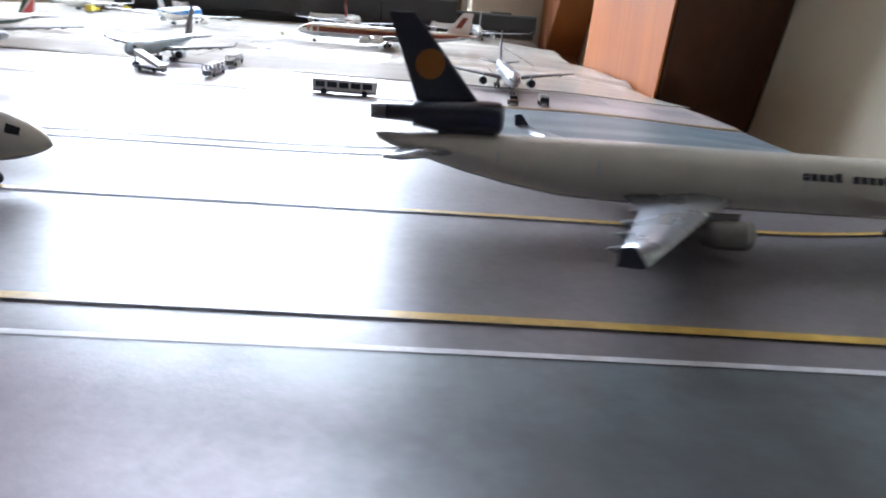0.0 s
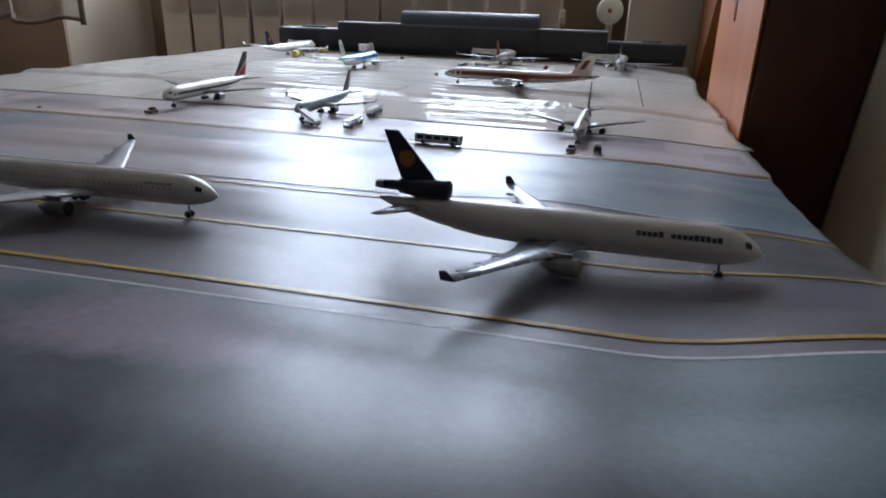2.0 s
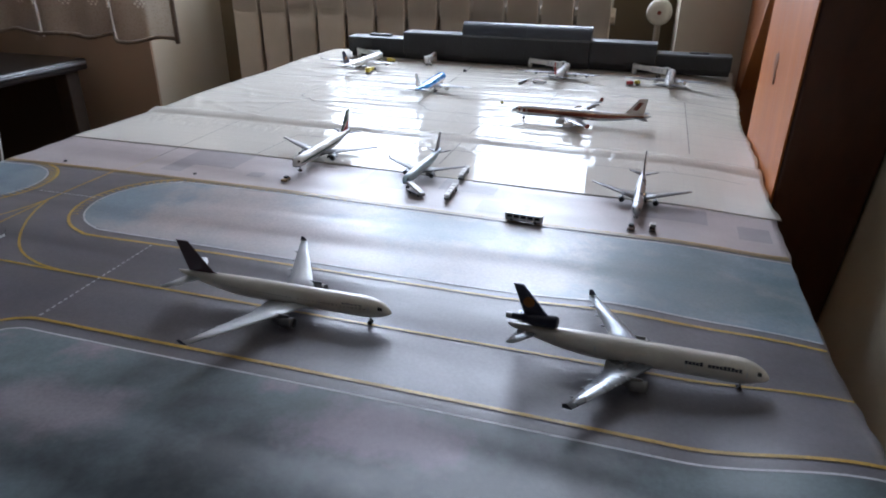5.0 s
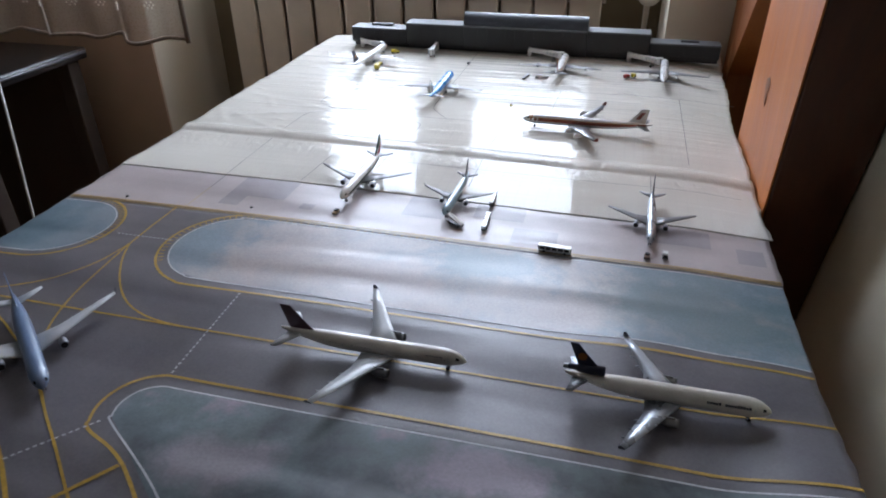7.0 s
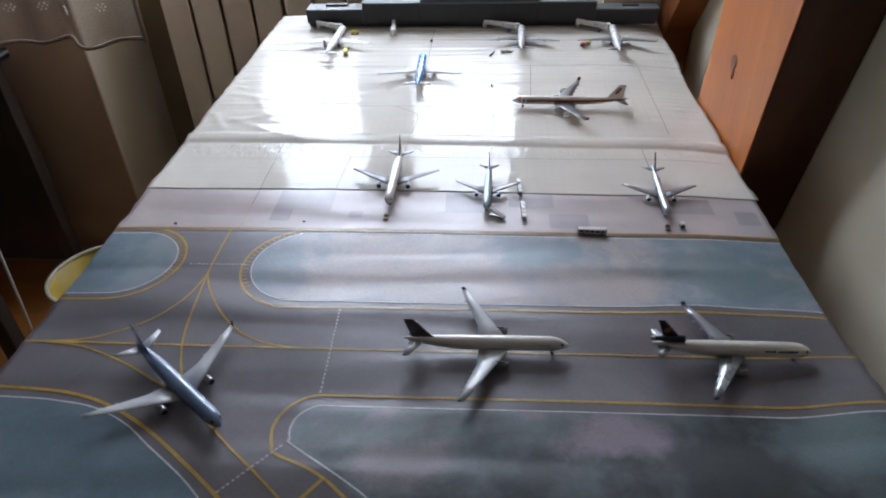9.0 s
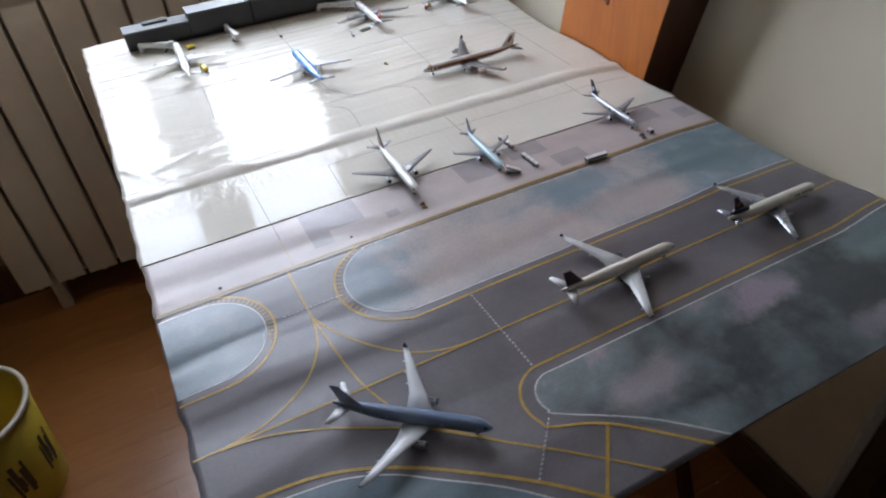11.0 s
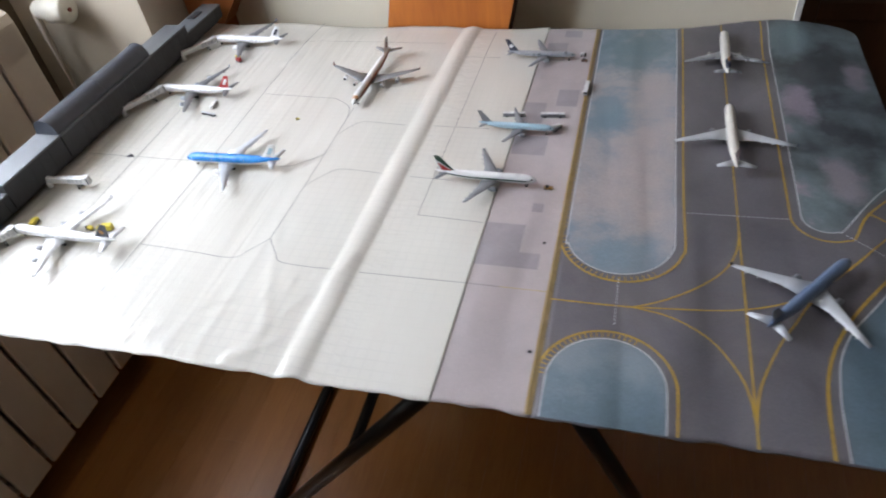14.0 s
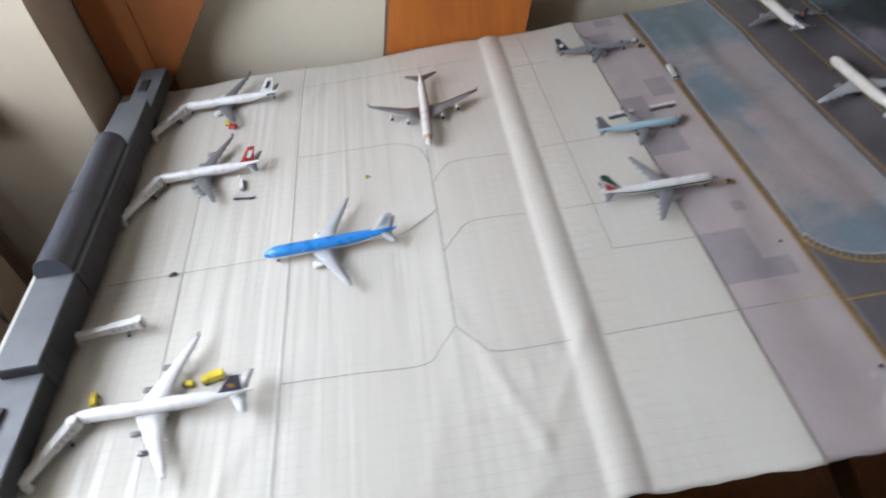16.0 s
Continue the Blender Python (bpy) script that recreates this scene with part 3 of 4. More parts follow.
    if y < SY0 + c:
        b -= c - math.sqrt(max(0.0, c * c - (SY0 + c - y) ** 2))
    return a, b


mat = draped("airport_mat", SX0, SX1, 120, SY0, 0.0, 60, asphalt, 0.0, mat_range, 0.003)
sol = mat.modifiers.new("thickness", "SOLIDIFY")
sol.thickness, sol.offset = 0.0012, -1
tagged(mat, "printed satin airport mat with taxiways and grass on the table", "mat")


def paper_relief(x, y):
    r = 0.0
    d = y - 0.2195 - 0.0225 * (0.45 - x)
    if 0 < d < 0.034:
        r += 0.0040 * math.sin(math.pi * d / 0.034) ** 0.8
    for (ax, ay), (bx, by), h, w in (((-0.12, 0.374), (-0.30, 0.312), 0.0015, 0.007), ((-0.295, 0.262), (-0.345, 0.335), 0.0022, 0.007), ((-0.16, 0.37), (-0.34, 0.42), 0.0010, 0.009), ((0.47, 0.49), (0.30, 0.55), 0.002, 0.010), ((-0.34, 0.335), (-0.18, 0.245), 0.0018, 0.008), ((-0.34, 0.62), (-0.2, 0.56), 0.0015, 0.01)):
        L2 = (bx - ax) ** 2 + (by - ay) ** 2
        t = ((x - ax) * (bx - ax) + (y - ay) * (by - ay)) / L2
        tt = min(1.0, max(0.0, t))
        q = math.hypot(x - ax - tt * (bx - ax), y - ay - tt * (by - ay))
        r += h * math.exp(-(q / w) ** 2) * (0.25 + 0.75 * tt)
    r += 0.0003 * noise.noise(Vector((x * 2.2, y * 40, 7.1))) * min(1.0, max(0.0, (y - 0.35) / 0.15))
    r += 0.0004 * noise.noise(Vector((x * 6, y * 14, 0.3))) + 0.00008 * noise.noise(Vector((x * 14, y * 50, 4.3)))
    # film buckles along a seam near the border
    q = (x + 0.313 + 0.72 * (y - 0.428) + 0.004 * math.sin(60 * y)) / 0.006
    if abs(q) < 3 and 0.24 < y < 0.50:
        r += 0.0011 * math.exp(-q * q) * max(0.0, math.sin(y * 150 + 3 * math.sin(y * 40)))
    r *= min(1.0, max(0.0, (y - 0.0985) / 0.02))
    return r if y > 0.15 else max(r, 0.0)


def paper_range(y):
    t = max(0.0, (y - 0.45) / 0.4)
    return SX0 - 0.002 - 0.006 * t, SX1 + 0.004 + 0.020 * t


apron = draped("apron_paper", 0, 0, 150, 0.0985, SY1, 260, paper, 0.0006, paper_range, 0.0025, None, paper_relief, lambda x: 0.001 - 0.011 * (x + 0.35))
sol = apron.modifiers.new("thickness", "SOLIDIFY")
sol.thickness, sol.offset = 0.0005, -1
tagged(apron, "cream squared paper under creased clear plastic film on the table", "paper sheet")

stand = draped("concrete_strip", SX0, SX1, 120, 0.0, 0.130, 18, pink_concrete, 0.0, None, 0.003)
sol = stand.modifiers.new("thickness", "SOLIDIFY")
sol.thickness, sol.offset = 0.0012, -1
tagged(stand, "printed pinkish concrete strip between mat and paper", "mat strip")


def ribbon(name, points, width, material, parent, lift=0.00045, label="", smooth_steps=6):
    """A printed line along points, rounded through them."""
    pts = [Vector((a, b)) for a, b in points]
    if len(pts) > 2:
        out = []
        for i in range(len(pts) - 1):
            p0, p1, p2, p3 = pts[max(i - 1, 0)], pts[i], pts[i + 1], pts[min(i + 2, len(pts) - 1)]
            steps = max(smooth_steps, int((p2 - p1).length / 0.008))
            for k in range(steps):
                t = k / steps
                out.append(0.5 * (2 * p1 + (p2 - p0) * t + (2 * p0 - 5 * p1 + 4 * p2 - p3) * t * t + (3 * p1 - p0 - 3 * p2 + p3) * t ** 3))
        out.append(pts[-1])
    else:
        n = max(2, int((pts[1] - pts[0]).length / 0.01))
        out = [pts[0].lerp(pts[1], k / n) for k in range(n + 1)]
    bm = bmesh.new()
    prev = None
    for i, q in enumerate(out):
        d = (out[min(i + 1, len(out) - 1)] - out[max(i - 1, 0)]).normalized()
        nrm = Vector((-d.y, d.x)) * width / 2
        w = []
        for s in (1, -1):
            e = q + nrm * s
            z = sheet_z(e.x, e.y) + lift
            if e.y > 0.099:
                z += paper_relief(e.x, e.y) + 0.0006
            w.append(bm.verts.new((e.x, e.y, z)))
        if prev:
            bm.faces.new((prev[0], prev[1], w[1], w[0]))
        prev = w
    return part(name, bm, material, parent, label, True)


# grass areas, each rounded at the junction
def stadium_left(cx, cy, r, end):
    def f(y):
        return cx - math.sqrt(max(0.0, r * r - (y - cy) ** 2)), end
    return f


g1 = draped("grass_area", 0, 0, 60, -0.1295, -0.0065, 48, pale_grass, 0.0003, stadium_left(-0.094, -0.068, 0.0616, SX1 - 0.001), 0, mat)
g2 = draped("grass_area", 0, 0, 30, -0.1235, -0.0085, 48, teal_grass, 0.0003, lambda y: (SX0 + 0.001, -0.3095 + math.sqrt(max(0.0, 0.0575 ** 2 - (y + 0.066) ** 2))), 0, mat)


def g3_range(y):
    # from the slanting taxiway to the sheet's border
    c = (-0.0295, -0.2985)
    slant = lambda yy: -0.0485 + (-0.3135 - yy) * 1.27
    if y > c[1] - 0.0165:
        a = c[0] - math.sqrt(max(0.0, 0.0255 ** 2 - (y - c[1]) ** 2))
    else:
        a = slant(y)
    return a, mat_range(y)[1] - 0.001


g3 = draped("grass_area", 0, 0, 60, SY0 + 0.001, -0.2735, 48, grass, 0.0003, g3_range, 0, mat)


def g4_range(y):
    pts = [(-0.409, -0.0725), (-0.359, -0.123), (-0.322, -0.174), (-0.299, -0.206), (-0.283, -0.243), (-0.277, -0.280), (-0.2755, -0.303)]
    for (ya, xa), (yb, xb) in zip(pts, pts[1:]):
        if ya <= y <= yb:
            return SX0 + 0.001, xa + (xb - xa) * (y - ya) / (yb - ya)
    return SX0 + 0.001, -0.345 if y > -0.2755 else -0.083


g4 = draped("grass_area", 0, 0, 30, SY0 + 0.001, -0.2757, 40, teal_grass, 0.0003, g4_range, 0, mat)

# printed lines of the mat
R1 = SX1 - 0.001
L1 = SX0 + 0.001
YW, WW = 0.0026, 0.0015
arc = lambda cx, cy, r, a0, a1, n=9: [(cx + r * math.cos(radians(a0 + (a1 - a0) * k / (n - 1))), cy + r * math.sin(radians(a0 + (a1 - a0) * k / (n - 1)))) for k in range(n)]
ribbon("ochre_line", [(L1, 0.0015), (R1, 0.0015)], 0.0055, brown_line, mat)
ribbon("yellow_line", [(R1, 0.0052), (L1, 0.0052)], 0.0012, yellow_line, mat)
ribbon("yellow_line", [(R1, -0.140), (0.2, -0.140), (0.0, -0.140)] + arc(-0.096, -0.0700, 0.0720, 268, 100, 13) + [(-0.086, -0.001)], YW, yellow_line, mat, 0.00043)
ribbon("white_line", [(R1, -0.1305), (0.2, -0.1305), (0.0, -0.1305)] + arc(-0.094, -0.068, 0.0625, 268, 92, 13) + [(0.1, -0.0055), (R1, -0.0055)], WW, white_line, mat)
ribbon("yellow_line", [(L1, -0.1340)] + arc(-0.3095, -0.066, 0.0680, 272, 448, 13) + [(L1, 0.002)], YW, yellow_line, mat, 0.00043)
ribbon("white_line", [(L1, -0.1245)] + arc(-0.3095, -0.066, 0.0582, 272, 448, 13) + [(L1, -0.0078)], WW, white_line, mat)
ribbon("yellow_line", [(R1, -0.262), (0.2, -0.2605), (0.0, -0.2605)] + arc(-0.032, -0.2995, 0.039, 92, 222, 9) + [(-0.016, -0.347), (0.052, SY0 + 0.001)], YW, yellow_line, mat, 0.00043)
ribbon("white_line", [(R1, -0.2725), (0.2, -0.2725), (0.0, -0.2725)] + arc(-0.0295, -0.2985, 0.0262, 92, 222, 9) + [(0.018, -0.360), (0.071, SY0 + 0.001)], WW, white_line, mat)
ribbon("yellow_line", [(-0.055, -0.406), (-0.100, -0.365), (-0.158, -0.321), (-0.193, -0.298), (-0.231, -0.279), (-0.269, -0.268), (-0.306, -0.264), (L1, -0.262)], YW + 0.0006, yellow_line, mat, 0.00043)
ribbon("white_line", [(-0.075, -0.406), (-0.123, -0.359), (-0.173, -0.322), (-0.205, -0.299), (-0.242, -0.283), (-0.278, -0.277), (-0.303, -0.275), (L1, -0.274)], WW, white_line, mat)
ribbon("yellow_line", [(R1, -0.2015), (L1, -0.2015)], 0.0022, yellow_line, mat)
ribbon("yellow_line", [(-0.205, 0.0), (-0.205, -0.049), (-0.204, -0.087)], 0.0022, yellow_line, mat)
ribbon("yellow_line", [(-0.204, -0.087), (-0.191, -0.116), (-0.169, -0.149), (-0.142, -0.177), (-0.114, -0.193), (-0.080, -0.2005), (-0.03, -0.2015)], 0.0020, yellow_line, mat, 0.00043)
ribbon("yellow_line", [(-0.204, -0.087), (-0.212, -0.126), (-0.233, -0.161), (-0.26, -0.182), (-0.291, -0.196), (-0.33, -0.2015)], 0.0020, yellow_line, mat, 0.00043)
ribbon("yellow_line", [(-0.204, -0.087), (-0.2005, -0.126), (-0.196, -0.17), (-0.189, -0.204), (-0.176, -0.238), (-0.155, -0.270), (-0.111, -0.313), (-0.075, -0.343), (-0.036, -0.3765), (-0.002, -0.406)], 0.0020, yellow_line, mat, 0.00053)
ribbon("yellow_line", [(-0.111, -0.313), (-0.16, -0.272), (-0.203, -0.247), (-0.231, -0.231), (-0.268, -0.215), (-0.297, -0.206), (-0.335, -0.2015)], 0.0020, yellow_line, mat, 0.00048)
ribbon("yellow_line", [(-0.0175, -0.3485), (-0.058, -0.400)], 0.0030, yellow_line, mat, 0.00063)


def dashes(a, b, n, width=0.0014):
    a, b = Vector(a), Vector(b)
    for k in range(n):
        p0, p1 = a.lerp(b, (k + 0.2) / n), a.lerp(b, (k + 0.78) / n)
        ribbon("dash", [tuple(p0), tuple(p1)], width, white_line, mat, 0.0006)


dashes((-0.0405, -0.142), (-0.0375, -0.259), 22)
dashes((-0.163, -0.070), (-0.2325, -0.070), 14)
dashes((-0.0575, -0.3155), (-0.1005, -0.364), 14)
# short bars of the shoulder along the rounded ends
for cx, cy, r0, r1, a0, a1 in ((-0.096, -0.070, 0.0645, 0.0705, 95, 215), (-0.3095, -0.066, 0.0600, 0.0665, 85, -25)):
    for k in range(22):
        a = radians(a0 + (a1 - a0) * k / 21)
        c, s = math.cos(a), math.sin(a)
        ribbon("shoulder_bar", [(cx + r0 * c, cy + r0 * s), (cx + r1 * c, cy + r1 * s)], 0.0013, yellow_line, mat, 0.00043)
for k in range(26):
    x = -0.085 + k * 0.0085
    ribbon("shoulder_bar", [(x, -0.0045), (x, 0.0)], 0.0013, yellow_line, mat, 0.00043)

# printed patches and pale lines of the concrete strip
for k, pts in enumerate((((-0.163, 0.024), (-0.088, 0.098)), ((0.192, 0.014), (0.241, 0.046)), ((0.060, 0.045), (0.108, 0.093)), ((0.142, 0.060), (0.20, 0.097)), ((-0.062, 0.030), (-0.045, 0.044)), ((0.335, 0.05), (0.40, 0.085)), ((0.425, 0.03), (0.452, 0.06)))):
    (xa, ya), (xb, yb) = pts
    if k == 0:
        draped("grey_patch", xa, xb, 8, 0.047, yb, 6, grey_patch, 0.0003, None, 0, stand)
        draped("grey_patch", -0.163, -0.137, 4, 0.0215, 0.047, 4, grey_patch, 0.0003, None, 0, stand)
    else:
        draped("grey_patch", xa, xb, 6, ya, yb, 5, grey_patch, 0.0003, None, 0, stand)
ribbon("yellow_line", [(-0.1955, 0.006), (-0.1955, 0.06)], 0.0018, pale_yellow, stand)
ribbon("pencil_line", [(-0.1955, 0.06), (-0.1955, 0.098)], 0.0012, pencil, stand)
for x, y in ((-0.117, 0.02), (-0.281, 0.012)):
    b = lathe([(0, 0.0022), (0.0012, 0.0014)], "z", 8, (x, y, SHEET + 0.0006))
    part("pebble_speck", b, black_rubber, stand)

# lines drawn on the paper
PL = 0.0010
ribbon("pencil_line", [(-0.345, 0.549), (0.478, 0.551)], 0.0012, pencil, apron, 0.0004)
ribbon("pencil_line", [(-0.33, 0.672), (0.25, 0.684)], PL, pencil, apron, 0.0004)
ribbon("pencil_line", [(-0.196, 0.1), (-0.1975, 0.231)], PL, pencil, apron, 0.0004)
ribbon("pencil_line", [(-0.1975, 0.265), (-0.195, 0.335), (-0.180, 0.352), (-0.155, 0.371)], PL, pencil, apron, 0.0004)
ribbon("pencil_line", [(-0.155, 0.371), (-0.178, 0.389), (-0.196, 0.408), (-0.192, 0.48), (-0.189, 0.551)], PL, pencil, apron, 0.0004)
ribbon("pencil_line", [(0.16, 0.37), (0.01, 0.370), (-0.155, 0.371)], PL, pencil, apron, 0.0004)
ribbon("pencil_line", [(0.193, 0.549), (0.190, 0.48), (0.187, 0.411)], PL, pencil, apron, 0.0004)
ribbon("pencil_line", [(0.187, 0.411), (0.165, 0.38), (0.13, 0.37)], PL, pencil, apron, 0.0004)
ribbon("pencil_line", [(0.087, 0.368), (0.110, 0.354), (0.123, 0.336), (0.119, 0.268)], PL, pencil, apron, 0.0004)
ribbon("pencil_line", [(0.120, 0.222), (0.12, 0.135)], PL, pencil, apron, 0.0004)
ribbon("pencil_line", [(-0.003, 0.56), (-0.003, 0.429), (0.012, 0.395), (0.032, 0.370)], PL, pencil, apron, 0.0004)
ribbon("pencil_line", [(-0.043, 0.37), (-0.018, 0.352), (0.0, 0.33), (-0.004, 0.268)], PL, pencil, apron, 0.0004)
ribbon("pencil_line", [(-0.008, 0.222), (-0.01, 0.16)], PL, pencil, apron, 0.0004)
ribbon("pencil_line", [(-0.003, 0.77), (-0.003, 0.56)], PL, pencil, apron, 0.0004)
ribbon("pencil_line", [(-0.086, 0.189), (0.447, 0.188)], PL, pencil, apron, 0.0004)
ribbon("pencil_line", [(-0.086, 0.189), (-0.091, 0.101)], PL, pencil, apron, 0.0004)
ribbon("pencil_line", [(0.34, 0.222), (0.34, 0.16)], PL, pencil, apron, 0.0004)
ribbon("pencil_line", [(0.39, 0.548), (0.39, 0.27)], PL, pencil, apron, 0.0004)


# ---------------------------------------------------------------- terminal
def ground_at(x, y):
    z = sheet_z(x, y)
    return z + (0.0008 + paper_relief(x, y) if y > 0.0985 else 0.0003)


term = thing("terminal_building", (0.08, 0.787, SHEET + 0.0012), 0, "grey card terminal building with stepped roofs and two barrel halls", "model building")
# x from, x to, height, front, back
for a, b, h, f, d in ((-0.361, -0.238, 0.041, -0.015, 0.028), (-0.238, -0.113, 0.0545, -0.016, 0.028), (-0.113, 0.138, 0.0545, -0.018, 0.029), (0.138, 0.260, 0.0545, -0.015, 0.028), (0.260, 0.392, 0.038, -0.012, 0.028)):
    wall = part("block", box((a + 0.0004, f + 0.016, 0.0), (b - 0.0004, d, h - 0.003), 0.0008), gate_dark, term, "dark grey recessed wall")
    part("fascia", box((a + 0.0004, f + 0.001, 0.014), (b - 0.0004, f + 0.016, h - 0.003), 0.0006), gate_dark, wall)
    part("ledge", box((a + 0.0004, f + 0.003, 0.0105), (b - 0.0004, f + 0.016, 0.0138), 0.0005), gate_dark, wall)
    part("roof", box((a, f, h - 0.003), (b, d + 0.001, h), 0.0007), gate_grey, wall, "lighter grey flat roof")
    n = max(2, int((b - a) / 0.018))
    for k in range(n):
        x = a + (b - a) * (k + 0.5) / n
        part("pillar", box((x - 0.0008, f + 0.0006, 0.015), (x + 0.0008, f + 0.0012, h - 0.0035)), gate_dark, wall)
BC, BR, BH, BZ = 0.0065, 0.0195, 0.0235, 0.0545
for a, b in ((-0.113, 0.0120), (0.0130, 0.138)):
    hb = bmesh.new()
    prof = [(BC - BR, 0.0520)] + [(BC - BR * math.cos(radians(t)), BZ + BH * math.sin(radians(t)) ** 0.8) for t in range(0, 181, 10)] + [(BC + BR, 0.0520)]
    loft([[Vector((x, y, z)) for y, z in prof] for x in (a, b)], True, hb)
    hall = part("barrel_hall", hb, hall_grey, term, "blue-grey barrel roof", False)
    for e in (a, b - 0.0016):
        rb = bmesh.new()
        prof2 = [(BC - (BR + 0.0007) * math.cos(radians(t)), BZ + (BH + 0.0007) * max(0.0, math.sin(radians(t))) ** 0.8) for t in range(0, 181, 10)] + [(BC + BR, 0.0535), (BC - BR, 0.0535)]
        loft([[Vector((x, y, z)) for y, z in prof2] for x in (e - 0.0005, e + 0.0021)], True, rb)
        part("end_rib", rb, hall_grey, hall)
part("skylight", box((-0.322, 0.008, 0.041), (-0.275, 0.024, 0.0450), 0.0008), gate_dark, term, "dark roof light")
part("skylight", box((0.318, 0.006, 0.038), (0.352, 0.020, 0.0405), 0.0008), gate_dark, term, "dark roof light")


# ---------------------------------------------------------------- aeroplanes
BODY = [(0.0, 0.03), (0.006, 0.20), (0.016, 0.38), (0.032, 0.58), (0.055, 0.78), (0.085, 0.93), (0.12, 1.0), (0.25, 1.0), (0.40, 1.0), (0.52, 1.0), (0.62, 0.995), (0.70, 0.94), (0.78, 0.80), (0.86, 0.60), (0.93, 0.38), (0.975, 0.22), (0.995, 0.12), (1.0, 0.05)]


def body_at(s, R):
    """Radius and lift of the axis at the share s of the length."""
    for (s0, r0), (s1, r1) in zip(BODY, BODY[1:]):
        if s0 <= s <= s1:
            r = r0 + (r1 - r0) * (s - s0) / (s1 - s0)
            break
    lift = -(1 - r) * R * 0.30 if s < 0.2 else (1 - r) * R * 0.78
    return r * R, lift


def skin(L, R, h, s, deg, out=1.0):
    r, lift = body_at(s, R)
    a = radians(deg)
    return Vector((L * (0.5 - s), r * out * math.cos(a), h + lift + r * out * math.sin(a)))


def strip(L, R, h, s0, s1, d0, d1, out=1.012, n=24, m=3):
    """A painted patch on the body between two stations and two angles."""
    bm = bmesh.new()
    g = [[bm.verts.new(skin(L, R, h, s0 + (s1 - s0) * i / n, d0 + (d1 - d0) * j / m, out)) for j in range(m + 1)] for i in range(n + 1)]
    for a, b in zip(g, g[1:]):
        for j in range(m):
            bm.faces.new((a[j], a[j + 1], b[j + 1], b[j]))
    return bm


AIRFOIL = [(0.0, 0.0), (0.06, 0.55), (0.25, 1.0), (0.55, 0.75), (1.0, 0.06), (1.0, -0.06), (0.55, -0.45), (0.25, -0.6), (0.06, -0.4)]


def foil(le, chord, thick, up="z"):
    le = Vector(le)
    return [le + (Vector((-u * chord, 0, v * thick)) if up == "z" else Vector((-u * chord, v * thick, 0))) for u, v in AIRFOIL]


def wheel_bm(x, y, z, r, w):
    return lathe([(-w / 2, r * 0.75), (-w / 2 * 0.8, r), (w / 2 * 0.8, r), (w / 2, r * 0.75)], "y", 12, (x, y, z))


def aeroplane(name_at, heading, label, L, span, R, top, bottom, split=-200, stripe=None, fin=None, wing=None, engine=None, engines=(0.33,), tail_engine=False, tip=None, winglet=0.006, wordmark=None, fin_mark=None, tail_split=None, fin_h=0.0235, windows=True, group="model aeroplanes", engine_r=None, sweep=31.0, root_s=0.335, dihedral=0.085):
    x, y = name_at
    hd = radians(heading)
    cx, cy = x - math.cos(hd) * L / 2, y - math.sin(hd) * L / 2
    root = thing("model_aeroplane", (cx, cy, ground_at(cx, cy) + 0.0002), heading, label, "model aeroplane", group)
    fin, wing, engine, tip = fin or top, wing or wing_grey, engine or bottom, tip or wing or wing_grey
    h = R + 0.0058
    n = 24
    bm = bmesh.new()
    rings_ = []
    stations = []
    for (s0, _), (s1, _) in zip(BODY, BODY[1:]):
        k = 1 if s1 - s0 < 0.06 else 2
        stations += [s0 + (s1 - s0) * i / k for i in range(k)]
    stations.append(1.0)
    for s in stations:
        rings_.append([skin(L, R, h, s, 360 * (i + 0.5) / n) for i in range(n)])
    loft(rings_, True, bm)
    for f in bm.faces:
        c = f.calc_center_median()
        s = 0.5 - c.x / L
        r, lift = body_at(min(1, max(0, s)), R)
        rel = math.degrees(math.asin(max(-1, min(1, (c.z - h - lift) / max(r, 1e-6)))))
        f.material_index = 1 if rel < split else 0
        if tail_split and s > tail_split:
            f.material_index = 2
    body = part("fuselage", bm, [top, bottom, fin], root, "", True)
    # cockpit panes
    for side in (1, -1):
        b = strip(L, R, h, 0.033, 0.050, 90 - side * 44, 90 - side * 70, 1.02, 3, 4)
        part("cockpit_window", b, dark_glass, body, "dark cockpit glazing", True)
    if windows:
        for side in (1, -1):
            b = bmesh.new()
            k = int(L * 400 * 0.62)
            for i in range(k):
                s = 0.10 + 0.68 * i / k
                if 0.40 < s < 0.415 or 0.60 < s < 0.615:
                    continue
                q = [skin(L, R, h, s + ds, 90 - side * (90 - an), 1.008) for ds, an in ((0, 11), (0.0036, 11), (0.0036, 16), (0, 16))]
                b.faces.new([b.verts.new(v) for v in q])
            part("cabin_windows", b, dark_glass, body, "row of small dark windows")
    for s0, s1, d0, d1, material in stripe or ():
        for side in (1, -1):
            part("stripe", strip(L, R, h, s0, s1, 90 - side * (90 - d0), 90 - side * (90 - d1)), material, body, "", True)
    if wordmark:
        s0, s1, d0, d1, material, words = wordmark
        for side in (1, -1):
            b = bmesh.new()
            u = s0
            for word in words:
                for k, tall in enumerate(word):
                    w = (s1 - s0) / (sum(len(q) for q in words) + 1.2 * (len(words) - 1))
                    top_d = d0 + (d1 - d0) * (1.0 if tall == "T" else 0.80)
                    q = [skin(L, R, h, uu, 90 - side * (90 - dd), 1.012) for uu, dd in ((u, d0), (u + w * 0.86, d0), (u + w * 0.86, top_d), (u, top_d))]
                    b.faces.new([b.verts.new(v) for v in q])
                    u += w
                u += (s1 - s0) / (sum(len(q) for q in words) + 1.2 * (len(words) - 1)) * 1.2
